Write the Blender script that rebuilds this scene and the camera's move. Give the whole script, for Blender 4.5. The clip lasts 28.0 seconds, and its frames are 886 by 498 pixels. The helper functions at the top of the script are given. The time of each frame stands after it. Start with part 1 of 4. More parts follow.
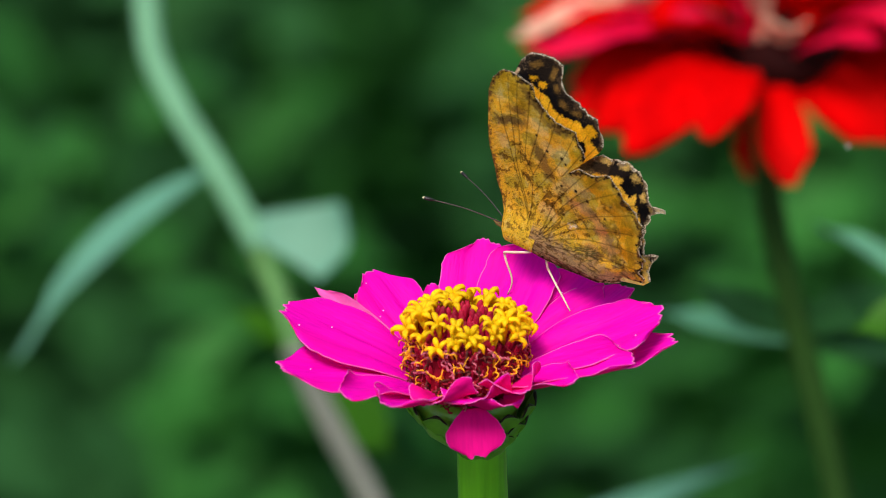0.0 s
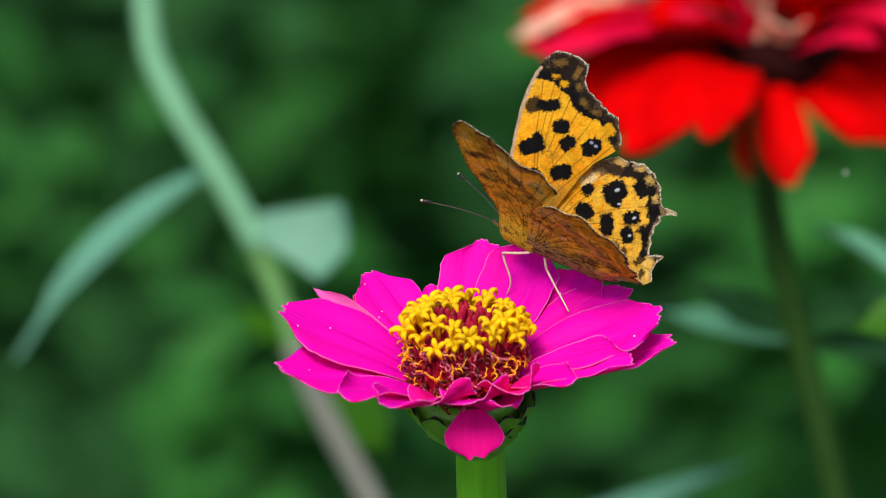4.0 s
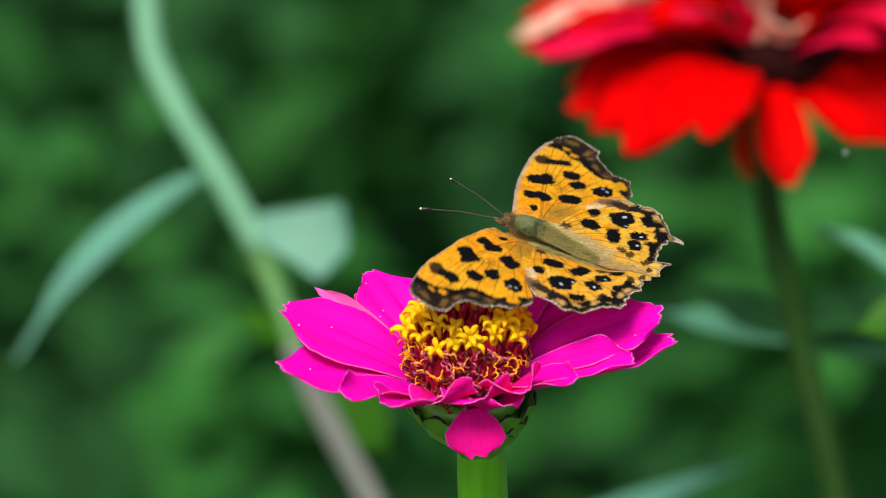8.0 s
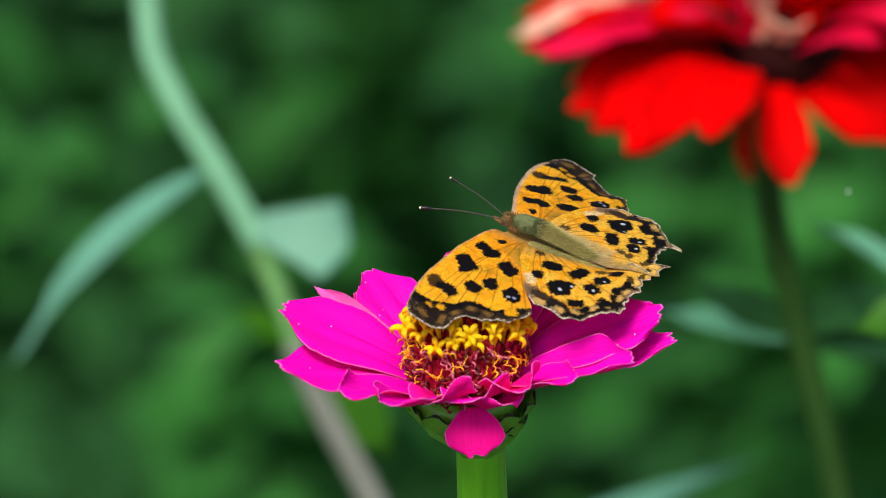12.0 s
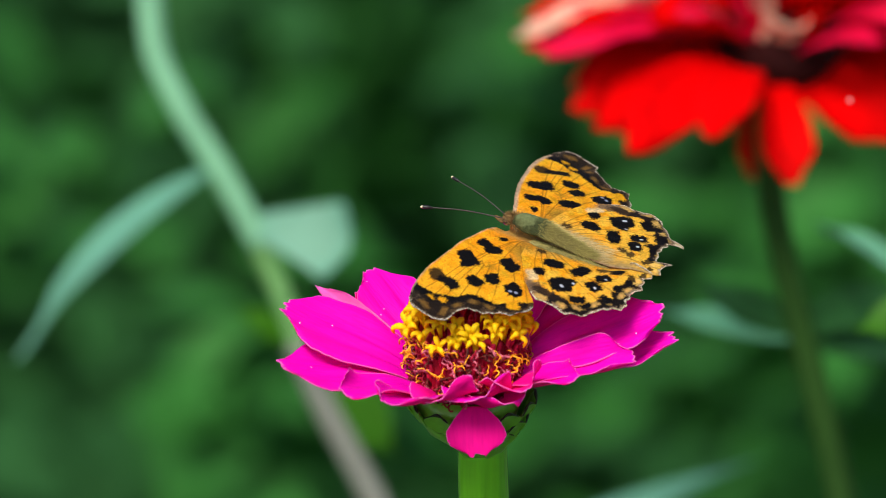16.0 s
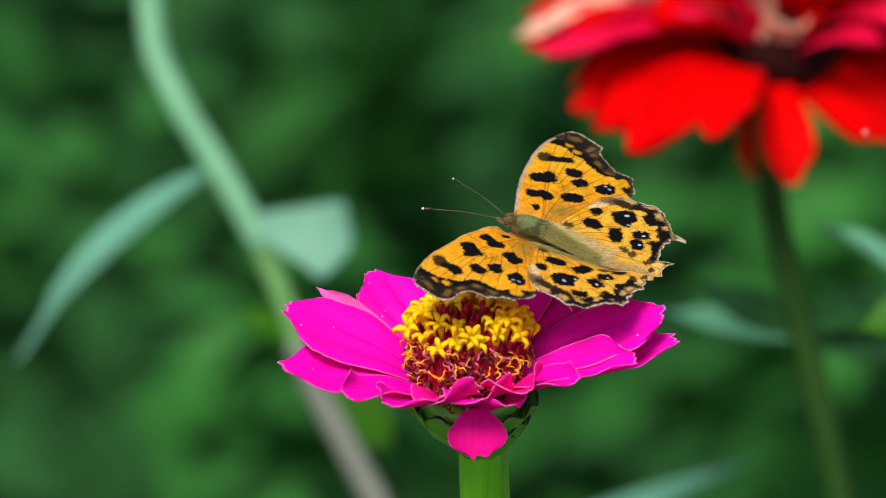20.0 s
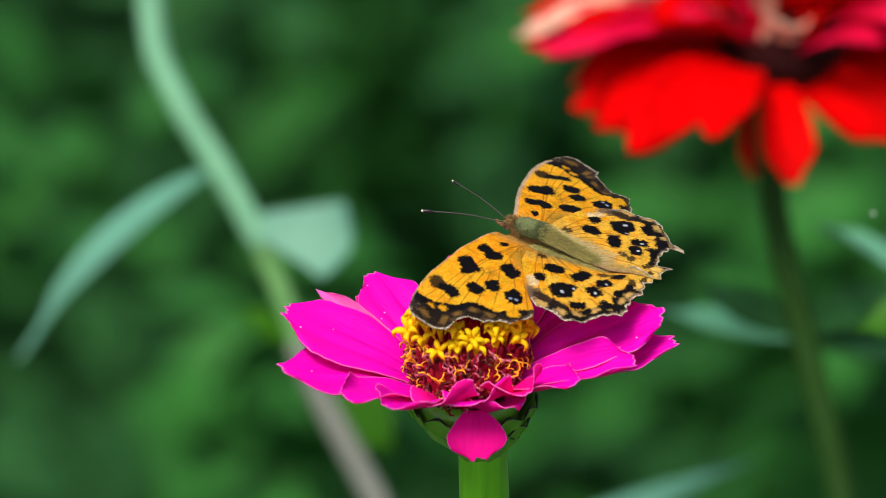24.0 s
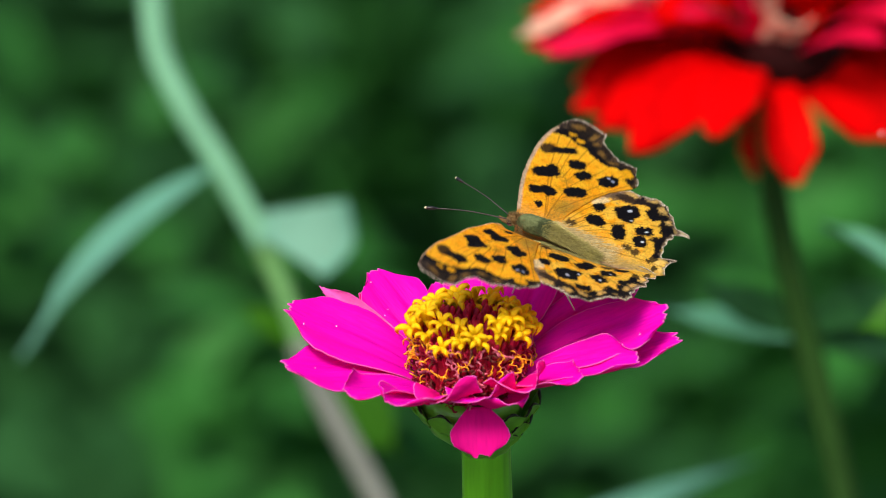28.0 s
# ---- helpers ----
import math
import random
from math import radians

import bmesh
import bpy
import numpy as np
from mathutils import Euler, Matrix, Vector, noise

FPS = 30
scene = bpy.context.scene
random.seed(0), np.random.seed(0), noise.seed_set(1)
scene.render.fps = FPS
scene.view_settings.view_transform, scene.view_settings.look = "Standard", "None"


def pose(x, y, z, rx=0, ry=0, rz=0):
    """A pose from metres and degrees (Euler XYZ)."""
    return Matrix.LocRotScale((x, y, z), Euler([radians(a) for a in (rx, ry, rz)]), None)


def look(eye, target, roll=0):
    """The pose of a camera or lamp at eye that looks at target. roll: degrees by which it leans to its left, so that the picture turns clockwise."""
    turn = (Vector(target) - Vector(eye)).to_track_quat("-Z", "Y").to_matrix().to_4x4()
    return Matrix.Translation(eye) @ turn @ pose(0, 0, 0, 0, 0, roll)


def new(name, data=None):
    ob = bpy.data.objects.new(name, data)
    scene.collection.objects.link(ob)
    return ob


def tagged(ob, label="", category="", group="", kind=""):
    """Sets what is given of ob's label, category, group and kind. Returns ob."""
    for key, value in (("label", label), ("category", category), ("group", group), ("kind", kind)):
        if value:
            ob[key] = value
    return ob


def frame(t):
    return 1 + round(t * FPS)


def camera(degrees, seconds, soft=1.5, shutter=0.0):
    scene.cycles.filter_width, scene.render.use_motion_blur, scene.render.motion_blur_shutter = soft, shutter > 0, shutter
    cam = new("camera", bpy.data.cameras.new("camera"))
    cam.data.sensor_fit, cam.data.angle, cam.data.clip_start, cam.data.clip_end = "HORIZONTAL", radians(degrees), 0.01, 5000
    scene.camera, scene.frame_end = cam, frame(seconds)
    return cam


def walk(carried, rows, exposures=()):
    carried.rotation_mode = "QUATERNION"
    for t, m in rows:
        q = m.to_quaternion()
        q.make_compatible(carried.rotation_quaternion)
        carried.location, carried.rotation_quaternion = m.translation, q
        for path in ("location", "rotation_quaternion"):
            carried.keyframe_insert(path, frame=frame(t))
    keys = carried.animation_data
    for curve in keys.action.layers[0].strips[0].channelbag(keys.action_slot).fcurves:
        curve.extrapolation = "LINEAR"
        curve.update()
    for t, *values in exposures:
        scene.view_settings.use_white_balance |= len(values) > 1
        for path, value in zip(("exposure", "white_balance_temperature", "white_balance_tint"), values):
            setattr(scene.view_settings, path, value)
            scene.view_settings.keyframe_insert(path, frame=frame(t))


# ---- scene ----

# ---------------------------------------------------------------- plan
# The camera stands 1 m from the pink zinnia and looks down on it at 22 degrees through a long lens.
# Lengths are given in small units U (0.0765 mm); the flower head is about 5.5 cm across.
U = 0.12 / 1568
TILT = radians(22)
AIM = Vector((0.0, 0.0, 1.0))
RIGHT = Vector((1, 0, 0))
UPWARD = Vector((0, math.sin(TILT), math.cos(TILT)))
TOWARD = Vector((0, -math.cos(TILT), math.sin(TILT)))
EYE = AIM + TOWARD * 1.0


def plan(x, y, back):
    """A place: x and y in units on the picture-parallel plane through the aim, carried along the sight line to `back` metres behind it."""
    return EYE + (RIGHT * ((x - 784) * U) - UPWARD * ((y - 441) * U) - TOWARD) * (1.0 + back)


# ---------------------------------------------------------------- camera
cam = camera(math.degrees(2 * math.atan(0.06)), 28.0, 0.8, 0.4)
cam.data.dof.use_dof = True
cam.data.dof.focus_distance = 1.005
cam.data.dof.aperture_fstop = 24.0
cam.data.dof.aperture_blades = 0


def aim(dx, dy):
    """The camera's pose, turned so slightly that far things shift by dx, dy units."""
    return look(EYE, AIM - RIGHT * (dx * U) + UPWARD * (dy * U))


DRIFT = [(0, 0.7, -0.2), (1, -0.1, -0.2), (2, -0.3, -0.4), (3, 0.2, -0.5), (3.5, 0.2, -0.5), (5.5, -2.7, 0.3), (6, -2.4, 0.5), (7, -1.6, 0.5), (8, 0, 0.1), (9, 0.9, -0.5), (10, 1.3, -1.1), (11, 1.9, -1.5), (12, 1.8, -1.5), (12.5, 2.1, -1.5), (14.5, 4.9, -1.8), (15, 5.1, -1.8), (16, 5.6, -1.7), (17, 5.6, -1.6), (18, 5.5, -2), (19, 5.4, -2.4), (20, 5.9, -2.7), (21, 7.3, -2.8), (21.5, 7.7, -2.8), (23.5, 7.5, -2.5), (24, 6.9, -2.5), (25, 6.4, -2.6), (26, 6.5, -3.1), (27, 8.5, -3.6), (27.5, 9.3, -3.8), (28, 10.4, -3.9)]
# the picture darkens a little whenever the wings close
walk(cam, [(t, aim(dx, dy)) for t, dx, dy in DRIFT], ((0, -0.12), (0.4, -0.12), (0.9, 0.03), (1.3, 0.03), (1.8, -0.11), (6.0, -0.12), (6.5, 0.03), (8.5, 0.05), (26.4, 0.05), (26.8, -0.11), (27.05, -0.11), (27.4, 0.04), (28, 0.05)))

# ---------------------------------------------------------------- light: a bright hazy sky
world = bpy.data.worlds.new("sky")
scene.world = world
world.use_nodes = True
wn = world.node_tree.nodes
sky = wn.new("ShaderNodeTexSky")
sky.sky_type = "NISHITA"
sky.sun_disc = False
sky.sun_elevation = radians(58)
sky.sun_rotation = radians(205)
sky.dust_density = 3.0
world.node_tree.links.new(sky.outputs[0], wn["Background"].inputs[0])
wn["Background"].inputs[1].default_value = 0.145

sun = new("sun", bpy.data.lights.new("sun", "SUN"))
sun.data.energy = 3.3
sun.data.angle = radians(22)
sun.data.color = (1.0, 0.95, 0.84)
# azimuth as in the sky: behind the camera, a little to its side
sun_way = Vector((math.sin(radians(205)) * math.cos(radians(58)), math.cos(radians(205)) * math.cos(radians(58)), math.sin(radians(58))))
sun.matrix_world = look(AIM + sun_way * 6, AIM)


# ---------------------------------------------------------------- materials
def surface(name, colour, rough=0.6, vary=0.25, scale=400.0, bump=0.15, through_light=0.0, tint=None, spec=0.4,
            stretch=(1, 1, 1), attribute="", random_tone=0.0, coarse=0.15):
    """Procedural surface: colour varied at two scales, fine relief, and light let through thin tissue."""
    m = bpy.data.materials.new(name)
    m.use_nodes = True
    nt = m.node_tree
    N, Lk = nt.nodes, nt.links
    b = N["Principled BSDF"]
    b.inputs["Roughness"].default_value = rough
    b.inputs["Specular IOR Level"].default_value = spec
    tc = N.new("ShaderNodeTexCoord")
    mp = N.new("ShaderNodeMapping")
    mp.inputs["Scale"].default_value = stretch
    Lk.new(tc.outputs["Object"], mp.inputs["Vector"])
    fine = N.new("ShaderNodeTexNoise")
    fine.inputs["Scale"].default_value = scale
    fine.inputs["Detail"].default_value = 6
    Lk.new(mp.outputs[0], fine.inputs["Vector"])
    broad = N.new("ShaderNodeTexNoise")
    broad.inputs["Scale"].default_value = scale * coarse
    broad.inputs["Detail"].default_value = 3
    Lk.new(mp.outputs[0], broad.inputs["Vector"])
    add = N.new("ShaderNodeMath")
    add.operation = "ADD"
    Lk.new(fine.outputs["Fac"], add.inputs[0])
    Lk.new(broad.outputs["Fac"], add.inputs[1])
    rng = N.new("ShaderNodeMapRange")
    rng.inputs["From Min"].default_value = 0.6
    rng.inputs["From Max"].default_value = 1.4
    rng.inputs["To Min"].default_value = 1 - vary
    rng.inputs["To Max"].default_value = 1 + vary
    Lk.new(add.outputs[0], rng.inputs["Value"])
    value = rng.outputs[0]
    if random_tone:
        info = N.new("ShaderNodeObjectInfo")
        geo = N.new("ShaderNodeNewGeometry")
        mixr = N.new("ShaderNodeMath")
        mixr.operation = "ADD"
        Lk.new(info.outputs["Random"], mixr.inputs[0])
        Lk.new(geo.outputs["Random Per Island"], mixr.inputs[1])
        r2 = N.new("ShaderNodeMapRange")
        r2.inputs["From Max"].default_value = 2.0
        r2.inputs["To Min"].default_value = 1 - random_tone
        r2.inputs["To Max"].default_value = 1 + random_tone
        Lk.new(mixr.outputs[0], r2.inputs["Value"])
        mul = N.new("ShaderNodeMath")
        mul.operation = "MULTIPLY"
        Lk.new(value, mul.inputs[0])
        Lk.new(r2.outputs[0], mul.inputs[1])
        value = mul.outputs[0]
    if attribute:
        src = N.new("ShaderNodeAttribute")
        src.attribute_name = attribute
        base = src.outputs["Color"]
    else:
        rgb = N.new("ShaderNodeRGB")
        rgb.outputs[0].default_value = (*colour, 1)
        base = rgb.outputs[0]
    if tint:
        mt = N.new("ShaderNodeMix")
        mt.data_type = "RGBA"
        mt.inputs["B"].default_value = (*tint, 1)
        Lk.new(broad.outputs["Fac"], mt.inputs["Factor"])
        Lk.new(base, mt.inputs["A"])
        base = mt.outputs["Result"]
    sc = N.new("ShaderNodeVectorMath")
    sc.operation = "SCALE"
    Lk.new(base, sc.inputs[0])
    Lk.new(value, sc.inputs["Scale"])
    Lk.new(sc.outputs[0], b.inputs["Base Color"])
    bp = N.new("ShaderNodeBump")
    bp.inputs["Strength"].default_value = bump
    bp.inputs["Distance"].default_value = 0.0004
    Lk.new(fine.outputs["Fac"], bp.inputs["Height"])
    Lk.new(bp.outputs[0], b.inputs["Normal"])
    if through_light:
        tl = N.new("ShaderNodeBsdfTranslucent")
        if attribute:
            # light crosses two painted faces and takes the colour of both
            both = N.new("ShaderNodeAttribute")
            both.attribute_name = "through"
            thin = N.new("ShaderNodeVectorMath")
            thin.operation = "SCALE"
            Lk.new(both.outputs["Color"], thin.inputs[0])
            Lk.new(value, thin.inputs["Scale"])
            Lk.new(thin.outputs[0], tl.inputs["Color"])
        else:
            Lk.new(sc.outputs[0], tl.inputs["Color"])
        mx = N.new("ShaderNodeMixShader")
        mx.inputs[0].default_value = through_light
        Lk.new(b.outputs[0], mx.inputs[1])
        Lk.new(tl.outputs[0], mx.inputs[2])
        Lk.new(mx.outputs[0], N["Material Output"].inputs["Surface"])
    return m


MAGENTA = surface("magenta_petal", (0.95, 0.0008, 0.70), 0.6, 0.15, 2600, 0.34, 0.25, spec=0.09, stretch=(1, 0.10, 1), tint=(0.90, 0.001, 0.33), coarse=0.08)
PETAL_RIM = surface("petal_rim", (0.93, 0.13, 0.54), 0.7, 0.2, 900, 0.2, 0.2, spec=0.2)
ROSE = surface("rose_petal", (0.98, 0.003, 0.31), 0.7, 0.12, 2600, 0.12, 0.25, spec=0.1, stretch=(1, 0.10, 1))
CRIMSON = surface("crimson_disc", (0.30, 0.003, 0.02), 0.7, 0.45, 900, 0.6, spec=0.2)
YELLOW = surface("yellow_floret", (1.0, 0.74, 0.004), 0.6, 0.22, 1500, 0.4, 0.25, random_tone=0.22, spec=0.2, tint=(0.97, 0.52, 0.002))
AMBER = surface("amber_style", (0.92, 0.42, 0.010), 0.5, 0.3, 900, 0.2, random_tone=0.35)
MAROON = surface("maroon_chaff", (0.10, 0.012, 0.006), 0.7, 0.5, 900, 0.4, random_tone=0.4)
BUD = surface("crimson_bud", (0.44, 0.006, 0.04), 0.6, 0.4, 1200, 0.4, 0.1, random_tone=0.6, spec=0.25)
REDCHAFF = surface("red_chaff", (0.30, 0.010, 0.03), 0.7, 0.5, 900, 0.4, 0.1, random_tone=0.5, spec=0.15)
BLUSH = surface("pink_chaff", (0.62, 0.14, 0.20), 0.6, 0.4, 900, 0.3, 0.2, random_tone=0.4, spec=0.25)
STEM = surface("green_stem", (0.13, 0.52, 0.006), 0.25, 0.35, 700, 0.35, 0.05, stretch=(1, 1, 0.08), spec=0.6, tint=(0.15, 0.46, 0.018))
BRACT = surface("green_bract", (0.15, 0.44, 0.020), 0.3, 0.35, 500, 0.3, 0.05, tint=(0.15, 0.38, 0.03), spec=0.55)
BRACT_EDGE = surface("dark_bract_edge", (0.012, 0.010, 0.006), 0.6, 0.3, 500, 0.2)
SCARLET = surface("scarlet_petal", (0.80, 0.0003, 0.0006), 0.6, 0.35, 250, 0.4, 0.24, spec=0.03, random_tone=0.3, tint=(0.62, 0.0003, 0.001), coarse=0.3, stretch=(1, 0.35, 1))
PINKISH_RED = surface("carmine_petal", (0.78, 0.001, 0.05), 0.6, 0.2, 250, 0.3, 0.2, spec=0.15)
CREAM = surface("faded_cream_petal", (0.80, 0.42, 0.30), 0.7, 0.2, 250, 0.3, 0.2, spec=0.2)
DARK_RED = surface("dark_disc", (0.022, 0.004, 0.004), 0.9, 0.4, 250, 0.5, spec=0.08)
PALE_STEM = surface("pale_green_stem", (0.18, 0.44, 0.24), 0.45, 0.2, 150, 0.2, 0.05, stretch=(1, 1, 0.2), tint=(0.22, 0.50, 0.30))
NODE_STEM = surface("mid_green_stem", (0.10, 0.26, 0.055), 0.5, 0.25, 150, 0.2, 0.05, stretch=(1, 1, 0.2), tint=(0.15, 0.34, 0.12))
PALE_LEAF = surface("pale_leaf", (0.11, 0.32, 0.21), 0.5, 0.3, 60, 0.3, 0.15, tint=(0.15, 0.38, 0.26), spec=0.3)
DRY_STALK = surface("dry_stalk", (0.17, 0.18, 0.15), 0.7, 0.25, 150, 0.3, stretch=(1, 1, 0.2))
LEAF = surface("leaf_green", (0.038, 0.142, 0.036), 0.6, 0.3, 90, 0.3, 0.42, random_tone=0.2, tint=(0.031, 0.135, 0.038), spec=0.07)
FRESH_LEAF = surface("fresh_leaf", (0.032, 0.160, 0.026), 0.55, 0.25, 90, 0.3, 0.25, spec=0.1, random_tone=0.25)
BLUE_LEAF = surface("bluish_leaf", (0.125, 0.38, 0.22), 0.5, 0.25, 90, 0.3, 0.15, spec=0.2, random_tone=0.2)
YOUNG_LEAF = surface("young_leaf", (0.038, 0.155, 0.005), 0.5, 0.25, 90, 0.3, 0.2, spec=0.2)
MID_LEAF = surface("mid_green_leaf", (0.026, 0.115, 0.020), 0.5, 0.3, 60, 0.3, 0.2, spec=0.15, tint=(0.022, 0.10, 0.03))
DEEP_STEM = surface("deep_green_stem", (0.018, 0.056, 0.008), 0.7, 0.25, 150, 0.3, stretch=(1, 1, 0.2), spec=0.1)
SOIL = surface("soil", (0.034, 0.085, 0.030), 0.9, 0.4, 30, 0.5, tint=(0.040, 0.050, 0.020))
WING_UNDER = surface("wing_underside_scales", (1, 1, 1), 0.65, 0.22, 5000, 0.35, 0.54, attribute="scales", spec=0.05)
WING = surface("wing_scales", (1, 1, 1), 0.6, 0.25, 5000, 0.35, 0.42, attribute="scales", spec=0.08)
FUR_OLIVE = surface("olive_fur", (0.15, 0.17, 0.07), 0.9, 0.4, 2500, 0.9, tint=(0.09, 0.11, 0.045), spec=0.1, random_tone=0.4)
FUR_GOLD = surface("golden_fur", (0.78, 0.63, 0.33), 0.9, 0.35, 2500, 0.8, 0.2, tint=(0.62, 0.46, 0.18), random_tone=0.4, spec=0.1)
FUR_GREEN = surface("greenish_gold_fur", (0.52, 0.44, 0.17), 0.9, 0.35, 2500, 0.8, 0.15, tint=(0.34, 0.30, 0.08), random_tone=0.6, spec=0.1)
FUR_BROWN = surface("brown_fur", (0.26, 0.15, 0.05), 0.9, 0.4, 2500, 0.8, tint=(0.14, 0.09, 0.04), spec=0.1)
EYE_BROWN = surface("brown_eye", (0.06, 0.03, 0.02), 0.25, 0.2, 2500, 0.1, spec=0.6)
LEG_CREAM = surface("cream_leg", (0.72, 0.52, 0.42), 0.5, 0.15, 2000, 0.3)
ANTENNA = surface("antenna_grey", (0.05, 0.042, 0.036), 0.5, 0.5, 3000, 0.2)
CLUB = surface("antenna_club", (0.012, 0.010, 0.010), 0.4, 0.2, 2000, 0.2)
FLOATING_SPECK = surface("floating_speck", (0.7, 0.74, 0.72), 0.7, 0.2, 4000, 0.3, 0.4, spec=0.2)
CLUB_TIP = surface("antenna_tip", (0.75, 0.65, 0.40), 0.5, 0.1, 2000, 0.1)


# ---------------------------------------------------------------- mesh helpers
def link(name, verts, faces, material, parent=None, label="", smooth=True, extra=(), slots=None):
    me = bpy.data.meshes.new(name)
    me.from_pydata([tuple(v) for v in verts], [], faces)
    for mt in (material, *extra):
        me.materials.append(mt)
    if smooth:
        me.polygons.foreach_set("use_smooth", [True] * len(me.polygons))
    if slots:
        me.polygons.foreach_set("material_index", slots)
    me.update()
    ob = new(name, me)
    ob.parent = parent
    if label:
        ob["label"] = label
    return ob


def share(name, mesh, parent, m):
    ob = new(name, mesh)
    ob.parent = parent
    ob.matrix_basis = m
    return ob


def thing(name, m, label, category, group=""):
    ob = new(name)
    ob.matrix_basis = m
    return tagged(ob, label, category, group)


def tube(points, radii, sides=10, start=None):
    """Vertices and faces of a round, tapered, capped tube along points."""
    pts = [Vector(p) for p in points]
    verts, faces = [], []
    side = Vector((1, 0, 0)) if start is None else Vector(start)
    for i, p in enumerate(pts):
        d = (pts[min(i + 1, len(pts) - 1)] - pts[max(i - 1, 0)]).normalized()
        side = side - d * side.dot(d)
        if side.length < 1e-6:
            side = d.orthogonal()
        side.normalize()
        other = d.cross(side)
        for k in range(sides):
            a = 2 * math.pi * k / sides
            verts.append(p + (side * math.cos(a) + other * math.sin(a)) * radii[i])
    for i in range(len(pts) - 1):
        for k in range(sides):
            q = (k + 1) % sides
            faces.append((i * sides + k, i * sides + q, (i + 1) * sides + q, (i + 1) * sides + k))
    faces.append(tuple(range(sides - 1, -1, -1)))
    faces.append(tuple(range((len(pts) - 1) * sides, len(pts) * sides)))
    return verts, faces


def smooth_line(points, steps=6):
    """A rounded line through the points."""
    pts = [Vector(p) for p in points]
    n = len(pts)
    slope = []
    for i in range(n):
        a, b = pts[max(i - 1, 0)], pts[min(i + 1, n - 1)]
        reach = min((pts[i] - a).length or 9e9, (b - pts[i]).length or 9e9)
        slope.append((b - a).normalized() * reach)
    out = []
    for i in range(n - 1):
        p, q = pts[i], pts[i + 1]
        for s in range(steps):
            t = s / steps
            out.append(p * (2 * t ** 3 - 3 * t * t + 1) + slope[i] * (t ** 3 - 2 * t * t + t) + q * (3 * t * t - 2 * t ** 3) + slope[i + 1] * (t ** 3 - t * t))
    out.append(pts[-1])
    return out


def stick(name, points, r0, r1, material, parent=None, label="", sides=12, steps=6):
    line = smooth_line(points, steps)
    n = len(line) - 1
    v, f = tube(line, [r0 + (r1 - r0) * i / n for i in range(n + 1)], sides)
    return link(name, v, f, material, parent, label)


def blade(length, width, outline, rise, cup, thick, nu=14, nv=10, wave=0.0, seed=0, teeth=0.0, furrow=0.0, margin=False, crease=0.0):
    """A petal or leaf along +y from the origin, its face up: top, underside and rim.
    outline(u): half-width share; rise(u): height share of the length; cup: how far the sides turn up."""
    rnd = random.Random(seed)
    ph = [rnd.uniform(0, 6.28) for _ in range(4)]
    folds = [(rnd.uniform(-0.45, -0.1), rnd.uniform(0.6, 0.9)), (rnd.uniform(0.1, 0.5), rnd.uniform(0.6, 0.95))]
    top = []
    for i in range(nu + 1):
        u = 1.0 if i == nu else 0.991 * i / (nu - 1)
        w = outline(u) * width / 2
        for j in range(nv + 1):
            s = -1.0 if j == 0 else 1.0 if j == nv else 0.976 * (2 * (j - 1) / (nv - 2) - 1)
            if teeth:
                edge = w * (1 + 0.016 * math.sin(19 * u + ph[1] + s) + 0.07 * u * noise.noise((u * 16, s * 0.7 + ph[0], seed * 3.7)))
            else:
                edge = w
            y = length * (u - (0.105 * s * s if u > 0.7 else 0.0) * (u - 0.7) / 0.3)
            if teeth and u > 0.8:
                y += length * teeth * 0.75 * (math.cos(s * 6.5 + ph[0]) + 0.6 * math.cos(s * 13 + ph[3]) + 0.5 * math.cos(s * 23 + ph[2]) + 0.8 * noise.noise((s * 8, ph[1], seed * 1.9))) * (u - 0.8) / 0.2 * (1 - 0.9 * s ** 4)
            z = length * rise(u) + cup * w * s * s * (0.4 + 0.6 * u)
            z += wave * width * math.sin(5 * u + ph[1] + 2 * s) * u * abs(s) + furrow * width * (math.cos(s * 9.0) + 0.8 * math.cos(s * 4.0 + ph[3])) * min(1, 3 * u) * (1 - 0.6 * u)
            z += wave * 0.6 * width * math.sin(11 * u + ph[2] + (3 if s > 0 else 0)) * u * s * s
            for at, reach in folds:
                z -= crease * width * math.exp(-((s - at) / 0.09) ** 2) * min(1, 4 * u) * max(0, 1 - u / reach)
            top.append(Vector((s * edge, y, z)))
    n = len(top)
    m = nv + 1
    verts = top + [p - Vector((0, 0, thick)) for p in top]
    faces, slots = [], []
    for i in range(nu):
        for j in range(nv):
            a = i * m + j
            faces.append((a, a + 1, a + m + 1, a + m))
            slots.append(2 if margin and (i == nu - 1 or (j in (0, nv - 1) and i > 1)) else 0)
            faces.append((n + a, n + a + m, n + a + m + 1, n + a + 1))
            slots.append(1)
    ring = [j for j in range(m)] + [i * m + nv for i in range(1, nu + 1)] + [nu * m + j for j in range(nv - 1, -1, -1)] + [i * m for i in range(nu - 1, 0, -1)]
    for k, a in enumerate(ring):
        b = ring[(k + 1) % len(ring)]
        faces.append((a, a + n, b + n, b))
        slots.append(2)
    return verts, faces, slots


def ray_outline(u):
    """Zinnia ray: a narrow claw that widens to a blunt, rounded tip."""
    return (0.42 + 0.58 * math.sin(min(1, u / 0.68) * math.pi / 2) ** 1.3) * (1 - (0.50 * ((u - 0.74) / 0.26) ** 2.6 if u > 0.74 else 0))


def slim_outline(u):
    """A ray with a long narrow claw."""
    return ray_outline(u) * (0.62 + 0.38 * min(1, u / 0.75))


